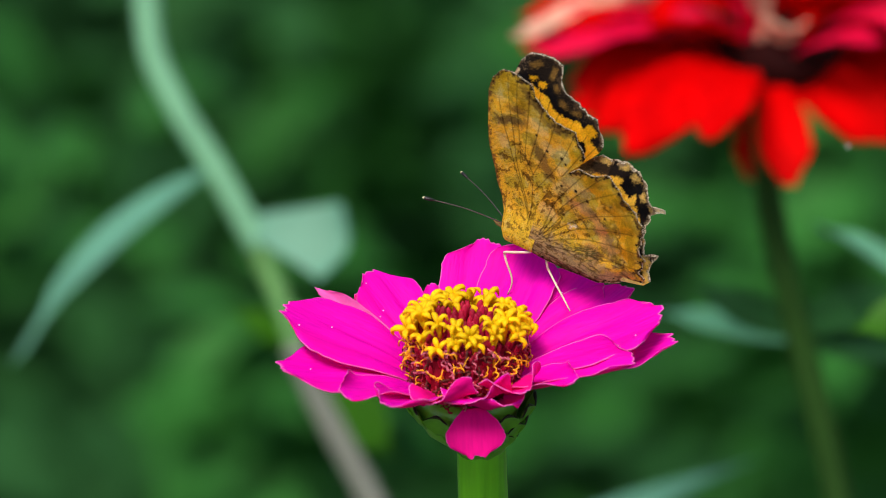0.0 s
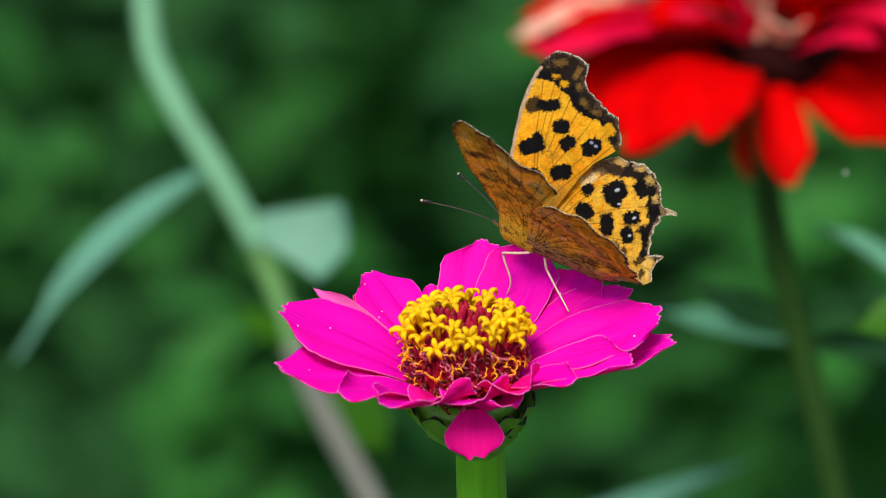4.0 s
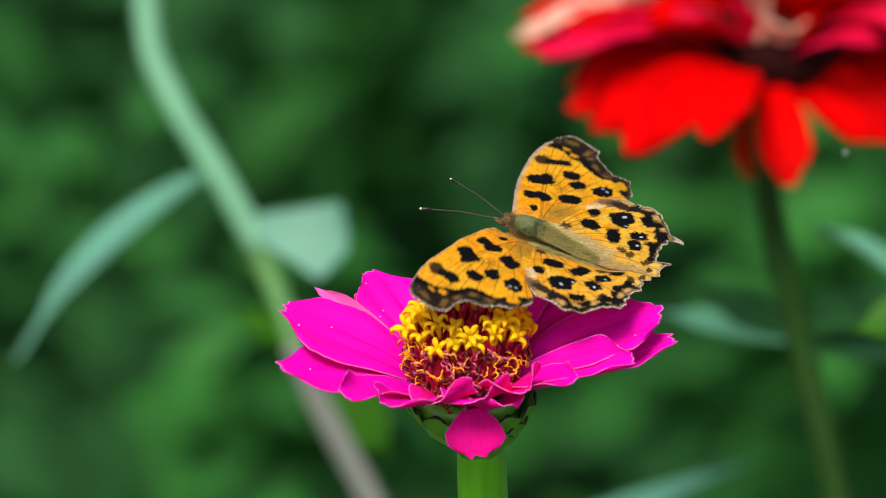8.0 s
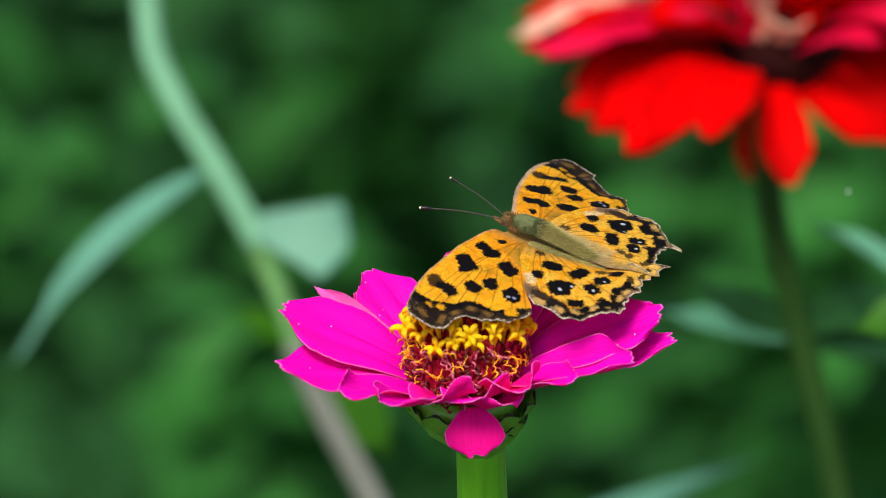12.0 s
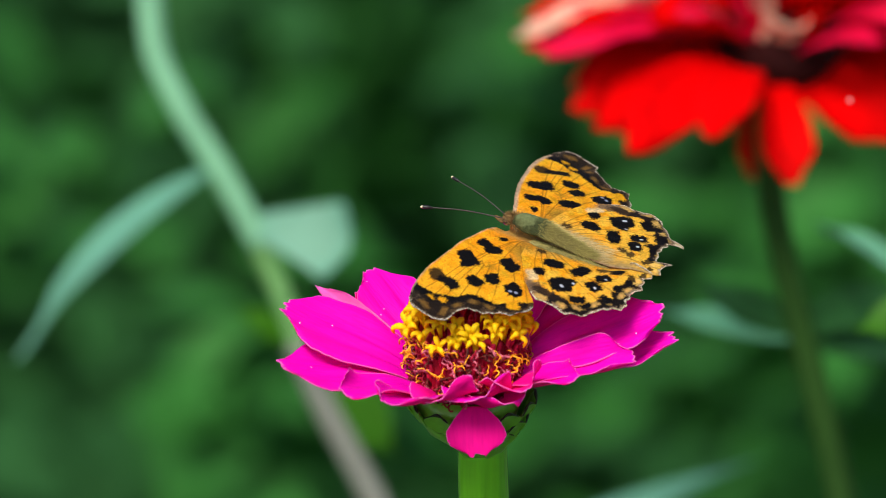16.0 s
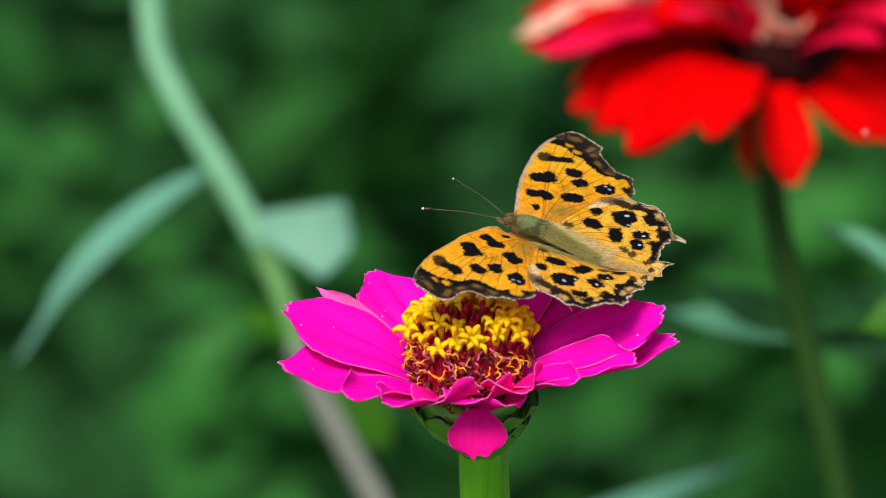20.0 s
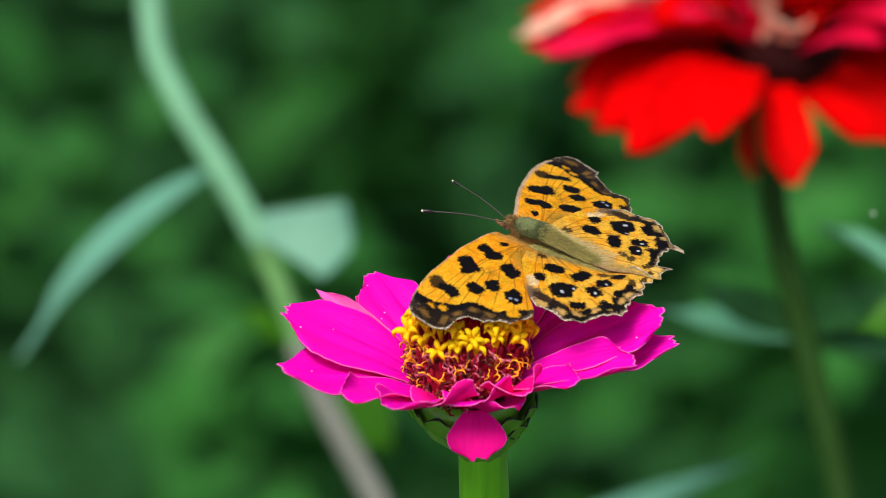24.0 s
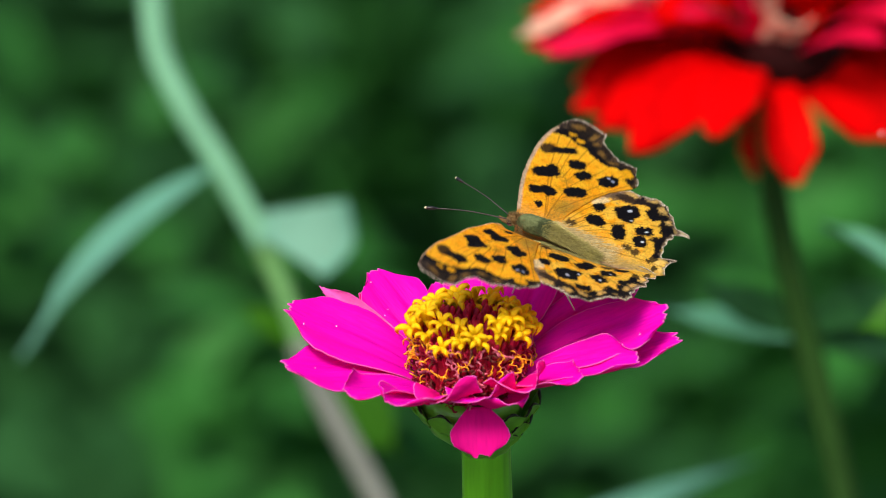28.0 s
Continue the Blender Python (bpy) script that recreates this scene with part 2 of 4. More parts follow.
def leaf_outline(u):
    return max(0.03, math.sin(math.pi * min(1, u * 0.97 + 0.03) ** 0.8))


# ---------------------------------------------------------------- ground
gv, gf = [], []
gx = [-200, -40, -10, -3] + [-1.5 + 0.1 * i for i in range(31)] + [3, 10, 40, 200]
gy = [-200, -40, -10, -3] + [-1.5 + 0.1 * i for i in range(51)] + [6, 12, 40, 200]
for yy in gy:
    for xx in gx:
        gv.append((xx, yy, 0.02 * noise.noise((xx * 2, yy * 2, 0)) if abs(xx) < 3 and abs(yy) < 5 else 0))
for j in range(len(gy) - 1):
    for i in range(len(gx) - 1):
        a = j * len(gx) + i
        gf.append((a, a + 1, a + len(gx) + 1, a + len(gx)))
tagged(link("ground", gv, gf, SOIL), "dark garden soil with a green cover", "ground", kind="structure")

# ---------------------------------------------------------------- foliage far behind
def foliage(name, spots, material, seed, label):
    """Many drooping leaves round the given spots: (x, y, back, count, spread in metres, leaf length)."""
    rnd = random.Random(seed)
    verts, faces = [], []
    lv, lf, _ = blade(1.0, 0.50, leaf_outline, lambda u: 0.25 * u - 0.45 * u * u, 0.35, 0.006, 5, 4)
    for x, y, back, count, spread, size in spots:
        if count < 80:
            rnd = random.Random(seed + 7 * x + 13 * y)
        c = plan(x, y, back)
        for _ in range(count):
            p = c + Vector((rnd.gauss(0, spread), rnd.gauss(0, spread * 1.2), rnd.gauss(0, spread * 0.8)))
            p.z = max(p.z, 0.02)
            k = size * rnd.uniform(0.6, 1.3)
            m = Matrix.Translation(p) @ Euler((rnd.uniform(-0.7, 0.9), rnd.uniform(-0.6, 0.6), rnd.uniform(0, 6.28))).to_matrix().to_4x4() @ Matrix.Scale(k, 4)
            o = len(verts)
            verts += [m @ v for v in lv]
            faces += [tuple(o + q for q in fc) for fc in lf]
    ob = link(name, verts, faces, material)
    return tagged(ob, label, "foliage", kind="stuff")


wide = [(x, y, 2.1 + 0.6 * ((i * 7 + j * 3) % 4) / 3, 84, 0.15, 0.06) for i, x in enumerate(range(-250, 1950, 200)) for j, y in enumerate(range(-150, 1150, 200))]
foliage("dark_foliage", wide, LEAF, 3, "dense dark green garden foliage out of focus")
foliage("fresh_foliage", [(430, 775, 1.2, 12, 0.022, 0.05), (70, 370, 1.4, 7, 0.018, 0.05), (520, 860, 1.3, 8, 0.02, 0.05), (1420, 470, 1.4, 8, 0.02, 0.05), (720, 200, 2.0, 13, 0.06, 0.05), (880, 180, 2.0, 10, 0.05, 0.05), (620, 120, 2.0, 7, 0.05, 0.05), (690, 130, 1.9, 12, 0.035, 0.05), (660, 240, 1.9, 8, 0.03, 0.05), (690, 440, 1.9, 8, 0.03, 0.05), (700, 780, 1.9, 8, 0.05, 0.05), (1480, 700, 1.5, 8, 0.02, 0.05), (830, 260, 2.0, 6, 0.03, 0.05), (760, 330, 2.0, 5, 0.03, 0.05), (1480, 860, 1.4, 9, 0.022, 0.05), (1150, 660, 1.4, 6, 0.02, 0.05), (1250, 850, 1.5, 5, 0.03, 0.05), (480, 590, 1.0, 5, 0.012, 0.04), (60, 390, 1.4, 8, 0.022, 0.05), (20, 320, 1.3, 8, 0.017, 0.05), (410, 700, 1.2, 11, 0.017, 0.05), (400, 725, 1.2, 6, 0.012, 0.05), (780, 190, 1.9, 5, 0.03, 0.05),
                          (1180, 690, 1.5, 4, 0.03, 0.05), (1530, 440, 1.3, 16, 0.018, 0.05), (1280, 500, 1.4, 3, 0.018, 0.05), (1530, 640, 1.3, 10, 0.02, 0.05),
                          (1520, 520, 1.3, 8, 0.018, 0.05), (1500, 790, 1.4, 12, 0.022, 0.05), (1120, 850, 1.6, 4, 0.05, 0.05), (1560, 230, 1.6, 10, 0.03, 0.05), (1530, 320, 1.4, 10, 0.02, 0.05), (880, 120, 1.9, 9, 0.03, 0.05), (100, 250, 1.6, 5, 0.025, 0.05)],
        FRESH_LEAF, 5, "sunlit mid-green garden leaves out of focus")

# ---------------------------------------------------------------- red zinnia behind
def petal(name, parent, m, length, width, seed, mats, rise, cup, wave, teeth, thick, label="", nu=14, nv=10, furrow=0.012, outline=ray_outline, crease=0.0):
    v, f, s = blade(length, width, outline, rise, cup, thick, nu, nv, wave, seed, teeth, furrow, True, crease)
    ob = link(name, v, f, mats[0], parent, label, True, mats[1:], s)
    ob.matrix_basis = m
    return ob


def ray_pose(azimuth, lift, radius, height, twist=0.0):
    """A ray floret's pose in its head: azimuth 0 towards the camera, 90 to the right."""
    a = radians(azimuth)
    return (Matrix.Translation((radius * math.sin(a), -radius * math.cos(a), height)) @ Matrix.Rotation(a + math.pi, 4, "Z")
            @ Matrix.Rotation(radians(lift), 4, "X") @ Matrix.Rotation(radians(twist), 4, "Y"))


RB = 0.29
red = thing("red_zinnia", Matrix.Translation(plan(1375, 95, RB)) @ pose(0, 0, 0, 2, 0, 0), "large double scarlet zinnia in bloom, softly out of focus", "flower")
k = U * (1 + RB)
# (azimuth, lift, length, width, height)
RED_RAYS = [(105, -5, 400, 200, 10), (135, 0, 400, 200, 10), (165, 0, 400, 200, 10), (195, 0, 400, 200, 10), (225, 0, 400, 200, 10), (250, 0, 410, 200, 10)]
for i, (az, li, le, wi, he) in enumerate(RED_RAYS):
    petal("petal", red, ray_pose(az, li, 60 * k, he * k), le * k, wi * k, 40 + i, (SCARLET, SCARLET, SCARLET), lambda u: 0.12 * u - 0.12 * u * u, 0.25, 0.09, 0.03, 5 * k)


def lobe(base, tip, width, face, seed, material, arch=0.10, cup=0.25):
    """A ray of the red zinnia from base to tip: (x, y, depth), its upper face turned to `face`."""
    inv2 = red.matrix_basis.inverted()
    b, t = inv2 @ plan(base[0], base[1], RB + base[2]), inv2 @ plan(tip[0], tip[1], RB + tip[2])
    y = (t - b).normalized()
    z = (Vector(face) - y * y.dot(Vector(face))).normalized()
    m = Matrix((y.cross(z), y, z)).transposed().to_4x4()
    m.translation = b
    return petal("petal", red, m, (t - b).length, width * k, seed, (material, material, material), lambda u: arch * 4 * u * (1 - u), cup, 0.06, 0.022, 5 * k)


low, flat = UPWARD * 0.55 + TOWARD * 0.85, UPWARD + TOWARD * 0.35
for i, (base, tip, wi, face, mt) in enumerate((((1316, 118, 0.004), (1108, 268, -0.046), 126, low, SCARLET), ((1312, 112, 0.008), (1052, 226, -0.020), 104, low, SCARLET), ((1310, 112, 0.010), (1006, 196, 0.000), 120, low, SCARLET), ((1318, 130, 0.000), (1254, 244, -0.045), 108, low, SCARLET),
                                               ((1364, 130, -0.004), (1398, 330, -0.020), 92, low, SCARLET), ((1340, 140, 0.010), (1326, 318, 0.004), 62, low, SCARLET), ((1385, 120, 0.000), (1575, 250, -0.010), 122, low, SCARLET),
                                               ((1400, 110, 0.006), (1650, 190, 0.000), 130, low, SCARLET), ((1290, 56, 0.000), (960, 98, -0.024), 84, UPWARD * 0.8 + TOWARD * 0.6, PINKISH_RED), ((1290, 80, 0.004), (990, 46, -0.020), 76, flat, SCARLET),
                                               ((1290, 45, 0.006), (1056, -8, -0.006), 52, flat, CREAM), ((1310, 70, -0.010), (1195, 26, -0.022), 74, flat, PINKISH_RED), ((1410, 92, -0.012), (1556, 74, -0.020), 64, flat, PINKISH_RED),
                                               ((1400, 112, 0.012), (1640, 118, 0.014), 120, flat, SCARLET), ((1280, 124, 0.012), (1130, 200, 0.006), 130, low, SCARLET), ((1300, 84, 0.024), (1010, 150, 0.018), 120, low, SCARLET), ((1300, 70, 0.020), (1120, 72, 0.000), 84, low, SCARLET))):
    lobe(base, tip, wi, face, 200 + i, mt)
RED_UPPER = [(-86, 2, 395, 120, 30), (-105, 14, 330, 150, 60), (78, 24, 300, 150, 70), (120, 20, 300, 150, 60), (170, 22, 300, 150, 60), (220, 20, 300, 150, 60)]
for i, (az, li, le, wi, he) in enumerate(RED_UPPER):
    petal("petal", red, ray_pose(az, li, 55 * k, he * k), le * k, wi * k, 70 + i, (PINKISH_RED if i % 3 == 0 else SCARLET, SCARLET, SCARLET), lambda u: 0.25 * u - 0.3 * u * u, 0.5, 0.06, 0.02, 5 * k)
RED_TOP = [(-60, 34, 190, 120, 85), (-28, 46, 150, 100, 95), (32, 40, 170, 110, 95), (60, 30, 220, 130, 85), (95, 32, 230, 130, 85), (140, 36, 220, 130, 85), (185, 38, 220, 130, 85), (235, 36, 210, 130, 85), (280, 36, 200, 120, 85)]
for i, (az, li, le, wi, he) in enumerate(RED_TOP):
    petal("petal", red, ray_pose(az, li, 45 * k, he * k), le * k, wi * k, 110 + i, (SCARLET if i % 2 else PINKISH_RED, SCARLET, SCARLET), lambda u: 0.45 * u * u, 0.8, 0.10, 0.03, 5 * k)
for i, (az, li, le, wi, he) in enumerate([(-89, 3, 415, 110, 40), (-112, 6, 350, 110, 50)]):
    petal("petal", red, ray_pose(az, li, 50 * k, he * k), le * k, wi * k, 90 + i, (CREAM, CREAM, CREAM), lambda u: 0.25 * u - 0.3 * u * u, 0.5, 0.06, 0.02, 5 * k, "faded cream petal")
v, f = tube([(0, 0, -70 * k), (0, 0, -30 * k), (0, 0, 20 * k), (0, 0, 70 * k), (0, 0, 100 * k)], [30 * k, 92 * k, 118 * k, 100 * k, 30 * k], 24)
for i, (az, li, le, wi, he, mt) in enumerate([(4, 56, 72, 92, 62, CREAM), (-22, 84, 130, 46, 62, CREAM), (-34, 76, 120, 50, 40, PINKISH_RED), (28, 70, 90, 50, 55, SCARLET), (56, 24, 160, 80, 72, PINKISH_RED), (-62, 26, 190, 110, 50, SCARLET)]):
    petal("petal", red, ray_pose(az, li, 98 * k, he * k), le * k, wi * k, 130 + i, (mt, mt, mt), lambda u: 0.35 * u - 0.6 * u * u, 0.7, 0.12, 0.03, 5 * k)
link("disc", v, f, DARK_RED, red, "dark red-brown centre")
inv = red.matrix_basis.inverted()
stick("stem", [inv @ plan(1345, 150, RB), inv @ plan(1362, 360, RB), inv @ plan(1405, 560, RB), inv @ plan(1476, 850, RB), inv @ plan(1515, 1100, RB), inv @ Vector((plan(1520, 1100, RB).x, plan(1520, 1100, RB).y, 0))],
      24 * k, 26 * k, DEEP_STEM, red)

# ---------------------------------------------------------------- tall plant with pale stem and leaves
PB = 0.36
k = U * (1 + PB)
pale = thing("leafy_stalk", Matrix.Translation(plan(470, 480, PB)), "tall pale green stem with drooping glaucous leaves", "plant")
inv = pale.matrix_basis.inverted()
P = lambda x, y, b=PB: inv @ plan(x, y, b)
stick("stem", [P(240, -160), P(258, 0), P(272, 100), P(320, 200), P(382, 300), P(434, 392), P(456, 436)], 25 * k, 23 * k, PALE_STEM, pale)
stick("middle_stem", [P(440, 405), P(468, 468), P(502, 545), P(526, 628)], 21 * k, 18 * k, NODE_STEM, pale, "mid-green part of the stem below the leaves")
stick("lower_stem", [P(518, 610), P(566, 715), P(612, 800), P(654, 880), P(760, 1100), P(900, 1500), P(1000, 2200), inv @ Vector((plan(1050, 2200, PB).x, plan(1050, 2200, PB).y, 0.0))], 23 * k, 26 * k, DRY_STALK, pale, "greyish dry stalk")


def broad_outline(u):
    """A leaf that is broadest near its blunt end."""
    return max(0.05, 0.15 + 0.85 * min(1, u / 0.94) - (0.25 * ((u - 0.94) / 0.06) ** 2 if u > 0.94 else 0))


def leaf_between(name, parent, base, tip, width, material, face, droop=0.1, cup=0.25, seed=0, label="", shape=leaf_outline):
    """A leaf from base to tip (in the parent's space), its upper face turned to `face`."""
    base, tip = Vector(base), Vector(tip)
    y = (tip - base).normalized()
    z = Vector(face)
    z = (z - y * z.dot(y)).normalized()
    x = y.cross(z)
    length = (tip - base).length
    v, f, s = blade(length, width, shape, lambda u: droop * 4 * u * (1 - u), cup, 0.0005, 12, 6, 0.03, seed)
    ob = link(name, v, f, material, parent, label)
    ob.matrix_basis = Matrix((x, y, z)).transposed().to_4x4()
    ob.matrix_basis.translation = base
    return ob


leaf_between("leaf", pale, P(368, 300), P(18, 645, 0.35), 84 * k, PALE_LEAF, UPWARD * 0.9 + TOWARD * 0.6 - RIGHT * 0.4, 0.085, 0.2, 1)
leaf_between("leaf", pale, P(418, 396), P(616, 436, 0.355), 156 * k, PALE_LEAF, UPWARD * 0.35 + TOWARD, 0.05, 0.05, 2, "", broad_outline)

leaf_between("leaf", pale, P(505, 610), P(410, 545), 60 * k, YOUNG_LEAF, UPWARD + TOWARD * 0.8, 0.06, 0.2, 14)
leaf_between("leaf", pale, P(548, 655, PB), P(700, 815, 0.365), 120 * k, YOUNG_LEAF, UPWARD * 0.5 + TOWARD, 0.06, 0.1, 15)

leaf_between("leaf", pale, P(745, 1065, PB), P(1350, 808, 0.40), 62 * k, PALE_LEAF, UPWARD * 0.6 + TOWARD, 0.03, 0.15, 16)

# leaves of the red zinnia
inv = red.matrix_basis.inverted()
Q = lambda x, y, b: inv @ plan(x, y, b)
k = U * 1.3
for bx, by, bb, tx, ty, tb, wi, mt, se in ((1405, 600, RB, 1150, 548, 0.31, 58, BLUE_LEAF, 21), (1412, 600, RB, 1640, 640, 0.31, 75, MID_LEAF, 22), (1402, 590, RB, 1225, 500, 0.31, 75, MID_LEAF, 24), (1412, 590, RB, 1600, 500, 0.31, 90, MID_LEAF, 25)):
    leaf_between("leaf", red, Q(bx, by, bb), Q(tx, ty, tb), wi * k, mt, UPWARD * 0.8 + TOWARD, 0.02, 0.2, se)
# a third stalk stands just outside the view and holds a leaf into it
side = thing("zinnia_stalk", Matrix.Translation(plan(1680, 560, 0.23)), "green zinnia stalk with pale pointed leaves", "plant")
inv = side.matrix_basis.inverted()
k = U * 1.23
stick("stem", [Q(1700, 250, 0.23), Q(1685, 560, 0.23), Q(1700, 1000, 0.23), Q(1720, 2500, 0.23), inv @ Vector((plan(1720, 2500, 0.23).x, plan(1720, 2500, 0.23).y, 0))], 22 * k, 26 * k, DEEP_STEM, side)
leaf_between("leaf", side, Q(1688, 560, 0.23), Q(1436, 396, 0.31), 46 * k, BLUE_LEAF, UPWARD * 0.5 + TOWARD, 0.04, 0.2, 31)
leaf_between("leaf", side, Q(1688, 540, 0.23), Q(1500, 590, 0.235), 90 * k, YOUNG_LEAF, UPWARD * 0.6 + TOWARD, 0.06, 0.2, 32)

# ---------------------------------------------------------------- pink zinnia
HEAD = (825, 684)
pink = thing("pink_zinnia", Matrix.Translation(plan(*HEAD, 0.0)) @ pose(0, 0, 0, 3, 0, 0), "bright magenta zinnia with a yellow crown of florets", "flower")
HEAD_POSE = pink.matrix_basis.copy()
# (azimuth, lift, length, width, height, twist, cup, arch)
RAYS = [(-75, 17, 284, 118, 0, -12, 0.25, 0.05), (-93, 28, 290, 136, 10, -16, 0.10, 0.05), (-139, 32, 234, 120, 8, -8, 0.12, 0.06), (172, 39, 256, 142, 4, 0, 0.18, 0.06),
        (152, 40, 262, 132, 8, 9, 0.16, 0.05), (127, 31, 270, 128, 4, 15, 0.16, 0.05), (91, 26, 308, 152, 10, 14, 0.12, 0.05), (71, 22, 262, 84, 4, 24, 0.9, 0.05),
        (55, 26, 186, 78, 0, 10, 0.7, 0.05), (33, 29, 146, 100, 4, -6, 0.75, 0.05), (8, 30, 126, 118, -2, 4, 0.55, 0.05), (-15, 27, 150, 112, -2, 8, 0.60, 0.05), (-52, 20, 226, 82, 0, -8, 0.42, 0.05)]
UNDER = [(-112, 34, 262, 44, -6, -30, 0.9, 0.04), (-131, 34, 220, 124, -8, -8, 0.1, 0.04), (-166, 32, 196, 104, -8, 0, 0.1, 0.04), (112, 30, 284, 140, -2, 10, 0.1, 0.04), (88, 20, 318, 92, -8, 12, 0.2, 0.04),
         (-33, 23, 212, 104, -6, 0, 0.40, 0.04), (22, 25, 124, 96, -8, 0, 0.4, 0.04)]
for i, (az, li, le, wi, he, tw, cu, ar) in enumerate(RAYS + UNDER):
    upper = i < len(RAYS)
    petal("petal", pink, ray_pose(az, li, 68 * U, he * U, tw), le * U, wi * 1.06 * U, 10 + i, (PETAL_RIM if az == -112 else ROSE if az in (-131, 33, -15) else MAGENTA, ROSE, PETAL_RIM),
          lambda u, ar=ar: ar * 4 * u * (1 - u) * 0.6 + 0.02 * math.sin(6 * u), cu, 0.13 if abs(az) < 60 else 0.045, 0.020 if az in (-93, -75, 91, 88) else 0.014, 2.4 * U, nu=26, nv=32, furrow=0.02, crease=0.085, outline=slim_outline if az == -139 else ray_outline)
petal("petal", pink, ray_pose(7, -58, 104 * U, 8 * U), 88 * U, 106 * U, 33, (ROSE, ROSE, PETAL_RIM), lambda u: 0.25 * u - 0.25 * u * u, -0.15, 0.02, 0.06, 2.2 * U, "petal hanging down over the green cup", 22, 16, 0.004, lambda u: 0.24 + 0.76 * math.sin(math.pi * (0.05 + 0.84 * u ** 1.15)) ** 1.0)

SPECK = surface("pale_speck", (0.9, 0.52, 0.76), 0.4, 0.1, 3000, 0.1, spec=0.5)
v, f = tube([(0, 0, -0.6 * U), (0, 0, 0.2 * U), (0, 0, 1.2 * U), (0, 0, 1.7 * U)], [1.0 * U, 2.0 * U, 1.5 * U, 0.3 * U], 8)
speck = bpy.data.meshes.new("speck")
speck.from_pydata([tuple(q) for q in v], [], f)
speck.materials.append(SPECK)
rnd = random.Random(21)
rays = [c for c in pink.children if c.name.startswith("petal")]
for i, count in ((1, 2), (2, 3), (6, 2), (7, 1), (9, 1), (10, 1), (0, 1), (3, 1), (5, 1)):
    for _ in range(count):
        p = rays[i].data.vertices[rnd.randrange(15, 26) * 33 + rnd.randrange(5, 28)]
        share("speck", speck, rays[i], Matrix.Translation(p.co) @ Matrix.Diagonal((rnd.uniform(0.5, 1.2), rnd.uniform(0.5, 1.0), 0.8, 1)))

# the disc: a crimson cone with a crown of yellow florets
v, f = tube([(0, 0, -20 * U), (0, 0, 10 * U), (0, 0, 50 * U), (0, 0, 100 * U), (0, 0, 120 * U), (0, 0, 117 * U), (0, 0, 110 * U)],
            [72 * U, 92 * U, 99 * U, 90 * U, 74 * U, 48 * U, 8 * U], 40)
link("disc", v, f, CRIMSON, pink, "crimson cone of the flower")


def floret_mesh(seed):
    """A tubular floret that opens into five horn-like lobes, each rolled over in its own way."""
    rnd = random.Random(seed)
    verts, faces = tube([(0, 0, -24 * U), (0, 0, -8 * U), (0, 0, 4 * U), (0, 0, 8 * U)], [3.2 * U, 4.4 * U, 6.4 * U, 3.5 * U], 8)
    z = Vector((0, 0, 1))
    for a in range(5):
        an = 2 * math.pi * a / 5 + rnd.uniform(-0.3, 0.3)
        d = Vector((math.cos(an), math.sin(an), 0))
        side = Vector((-d.y, d.x, 0)) * rnd.uniform(-3, 3) * U
        reach, top = rnd.uniform(11, 20) * U, rnd.uniform(14, 25) * U
        pts = [d * 3 * U + z * 3 * U, d * reach * 0.5 + z * top * 0.85, d * reach + z * top + side, d * reach * 1.3 + z * top * rnd.uniform(0.2, 0.85) + side]
        tv, tf = tube(smooth_line(pts, 3), [2.6 * U, 3.7 * U, 4.8 * U, 5.4 * U, 5.6 * U, 5.2 * U, 4.5 * U, 3.4 * U, 2.0 * U, 0.3 * U], 6)
        # lobes are flat rather than round
        tv = [q - z * ((q - d * q.dot(d)).z - sum((p.z for p in tv[6 * (n // 6):6 * (n // 6) + 6]), 0.0) / 6) * 0.45 for n, q in enumerate(tv)]
        o = len(verts)
        verts += tv
        faces += [tuple(o + q for q in fc) for fc in tf]
    me = bpy.data.meshes.new("floret")
    me.from_pydata([tuple(q) for q in verts], [], faces)
    me.materials.append(YELLOW)
    me.polygons.foreach_set("use_smooth", [True] * len(me.polygons))
    return me


def curl_mesh(seed, material):
    """A thin style that curls over at its end."""
    rnd = random.Random(seed)
    L1 = rnd.uniform(16, 26) * U
    pts = [(0, 0, -6 * U), (0, 0, L1 * 0.5), (3 * U, 0, L1), (10 * U, rnd.uniform(-3, 3) * U, L1 * 1.1), (15 * U, rnd.uniform(-5, 5) * U, L1 * 0.75)]
    line = smooth_line(pts, 3)
    vv, ff = tube(line, [2.3 * U - 0.9 * U * i / len(line) for i in range(len(line))], 5)
    # the style forks: a second arm rolls the other way
    fork = smooth_line([(2 * U, 0, L1 * 0.9), (-3 * U, 0, L1 * 1.2), (-10 * U, rnd.uniform(-4, 4) * U, L1 * 1.15), (-14 * U, rnd.uniform(-5, 5) * U, L1 * 0.7)], 3)
    tv, tf = tube(fork, [1.5 * U - 0.6 * U * i / len(fork) for i in range(len(fork))], 5)
    ff = ff + [tuple(len(vv) + q for q in fc) for fc in tf]
    vv = vv + tv
    me = bpy.data.meshes.new("style")
    me.from_pydata([tuple(q) for q in vv], [], ff)
    me.materials.append(material)
    me.polygons.foreach_set("use_smooth", [True] * len(me.polygons))
    return me


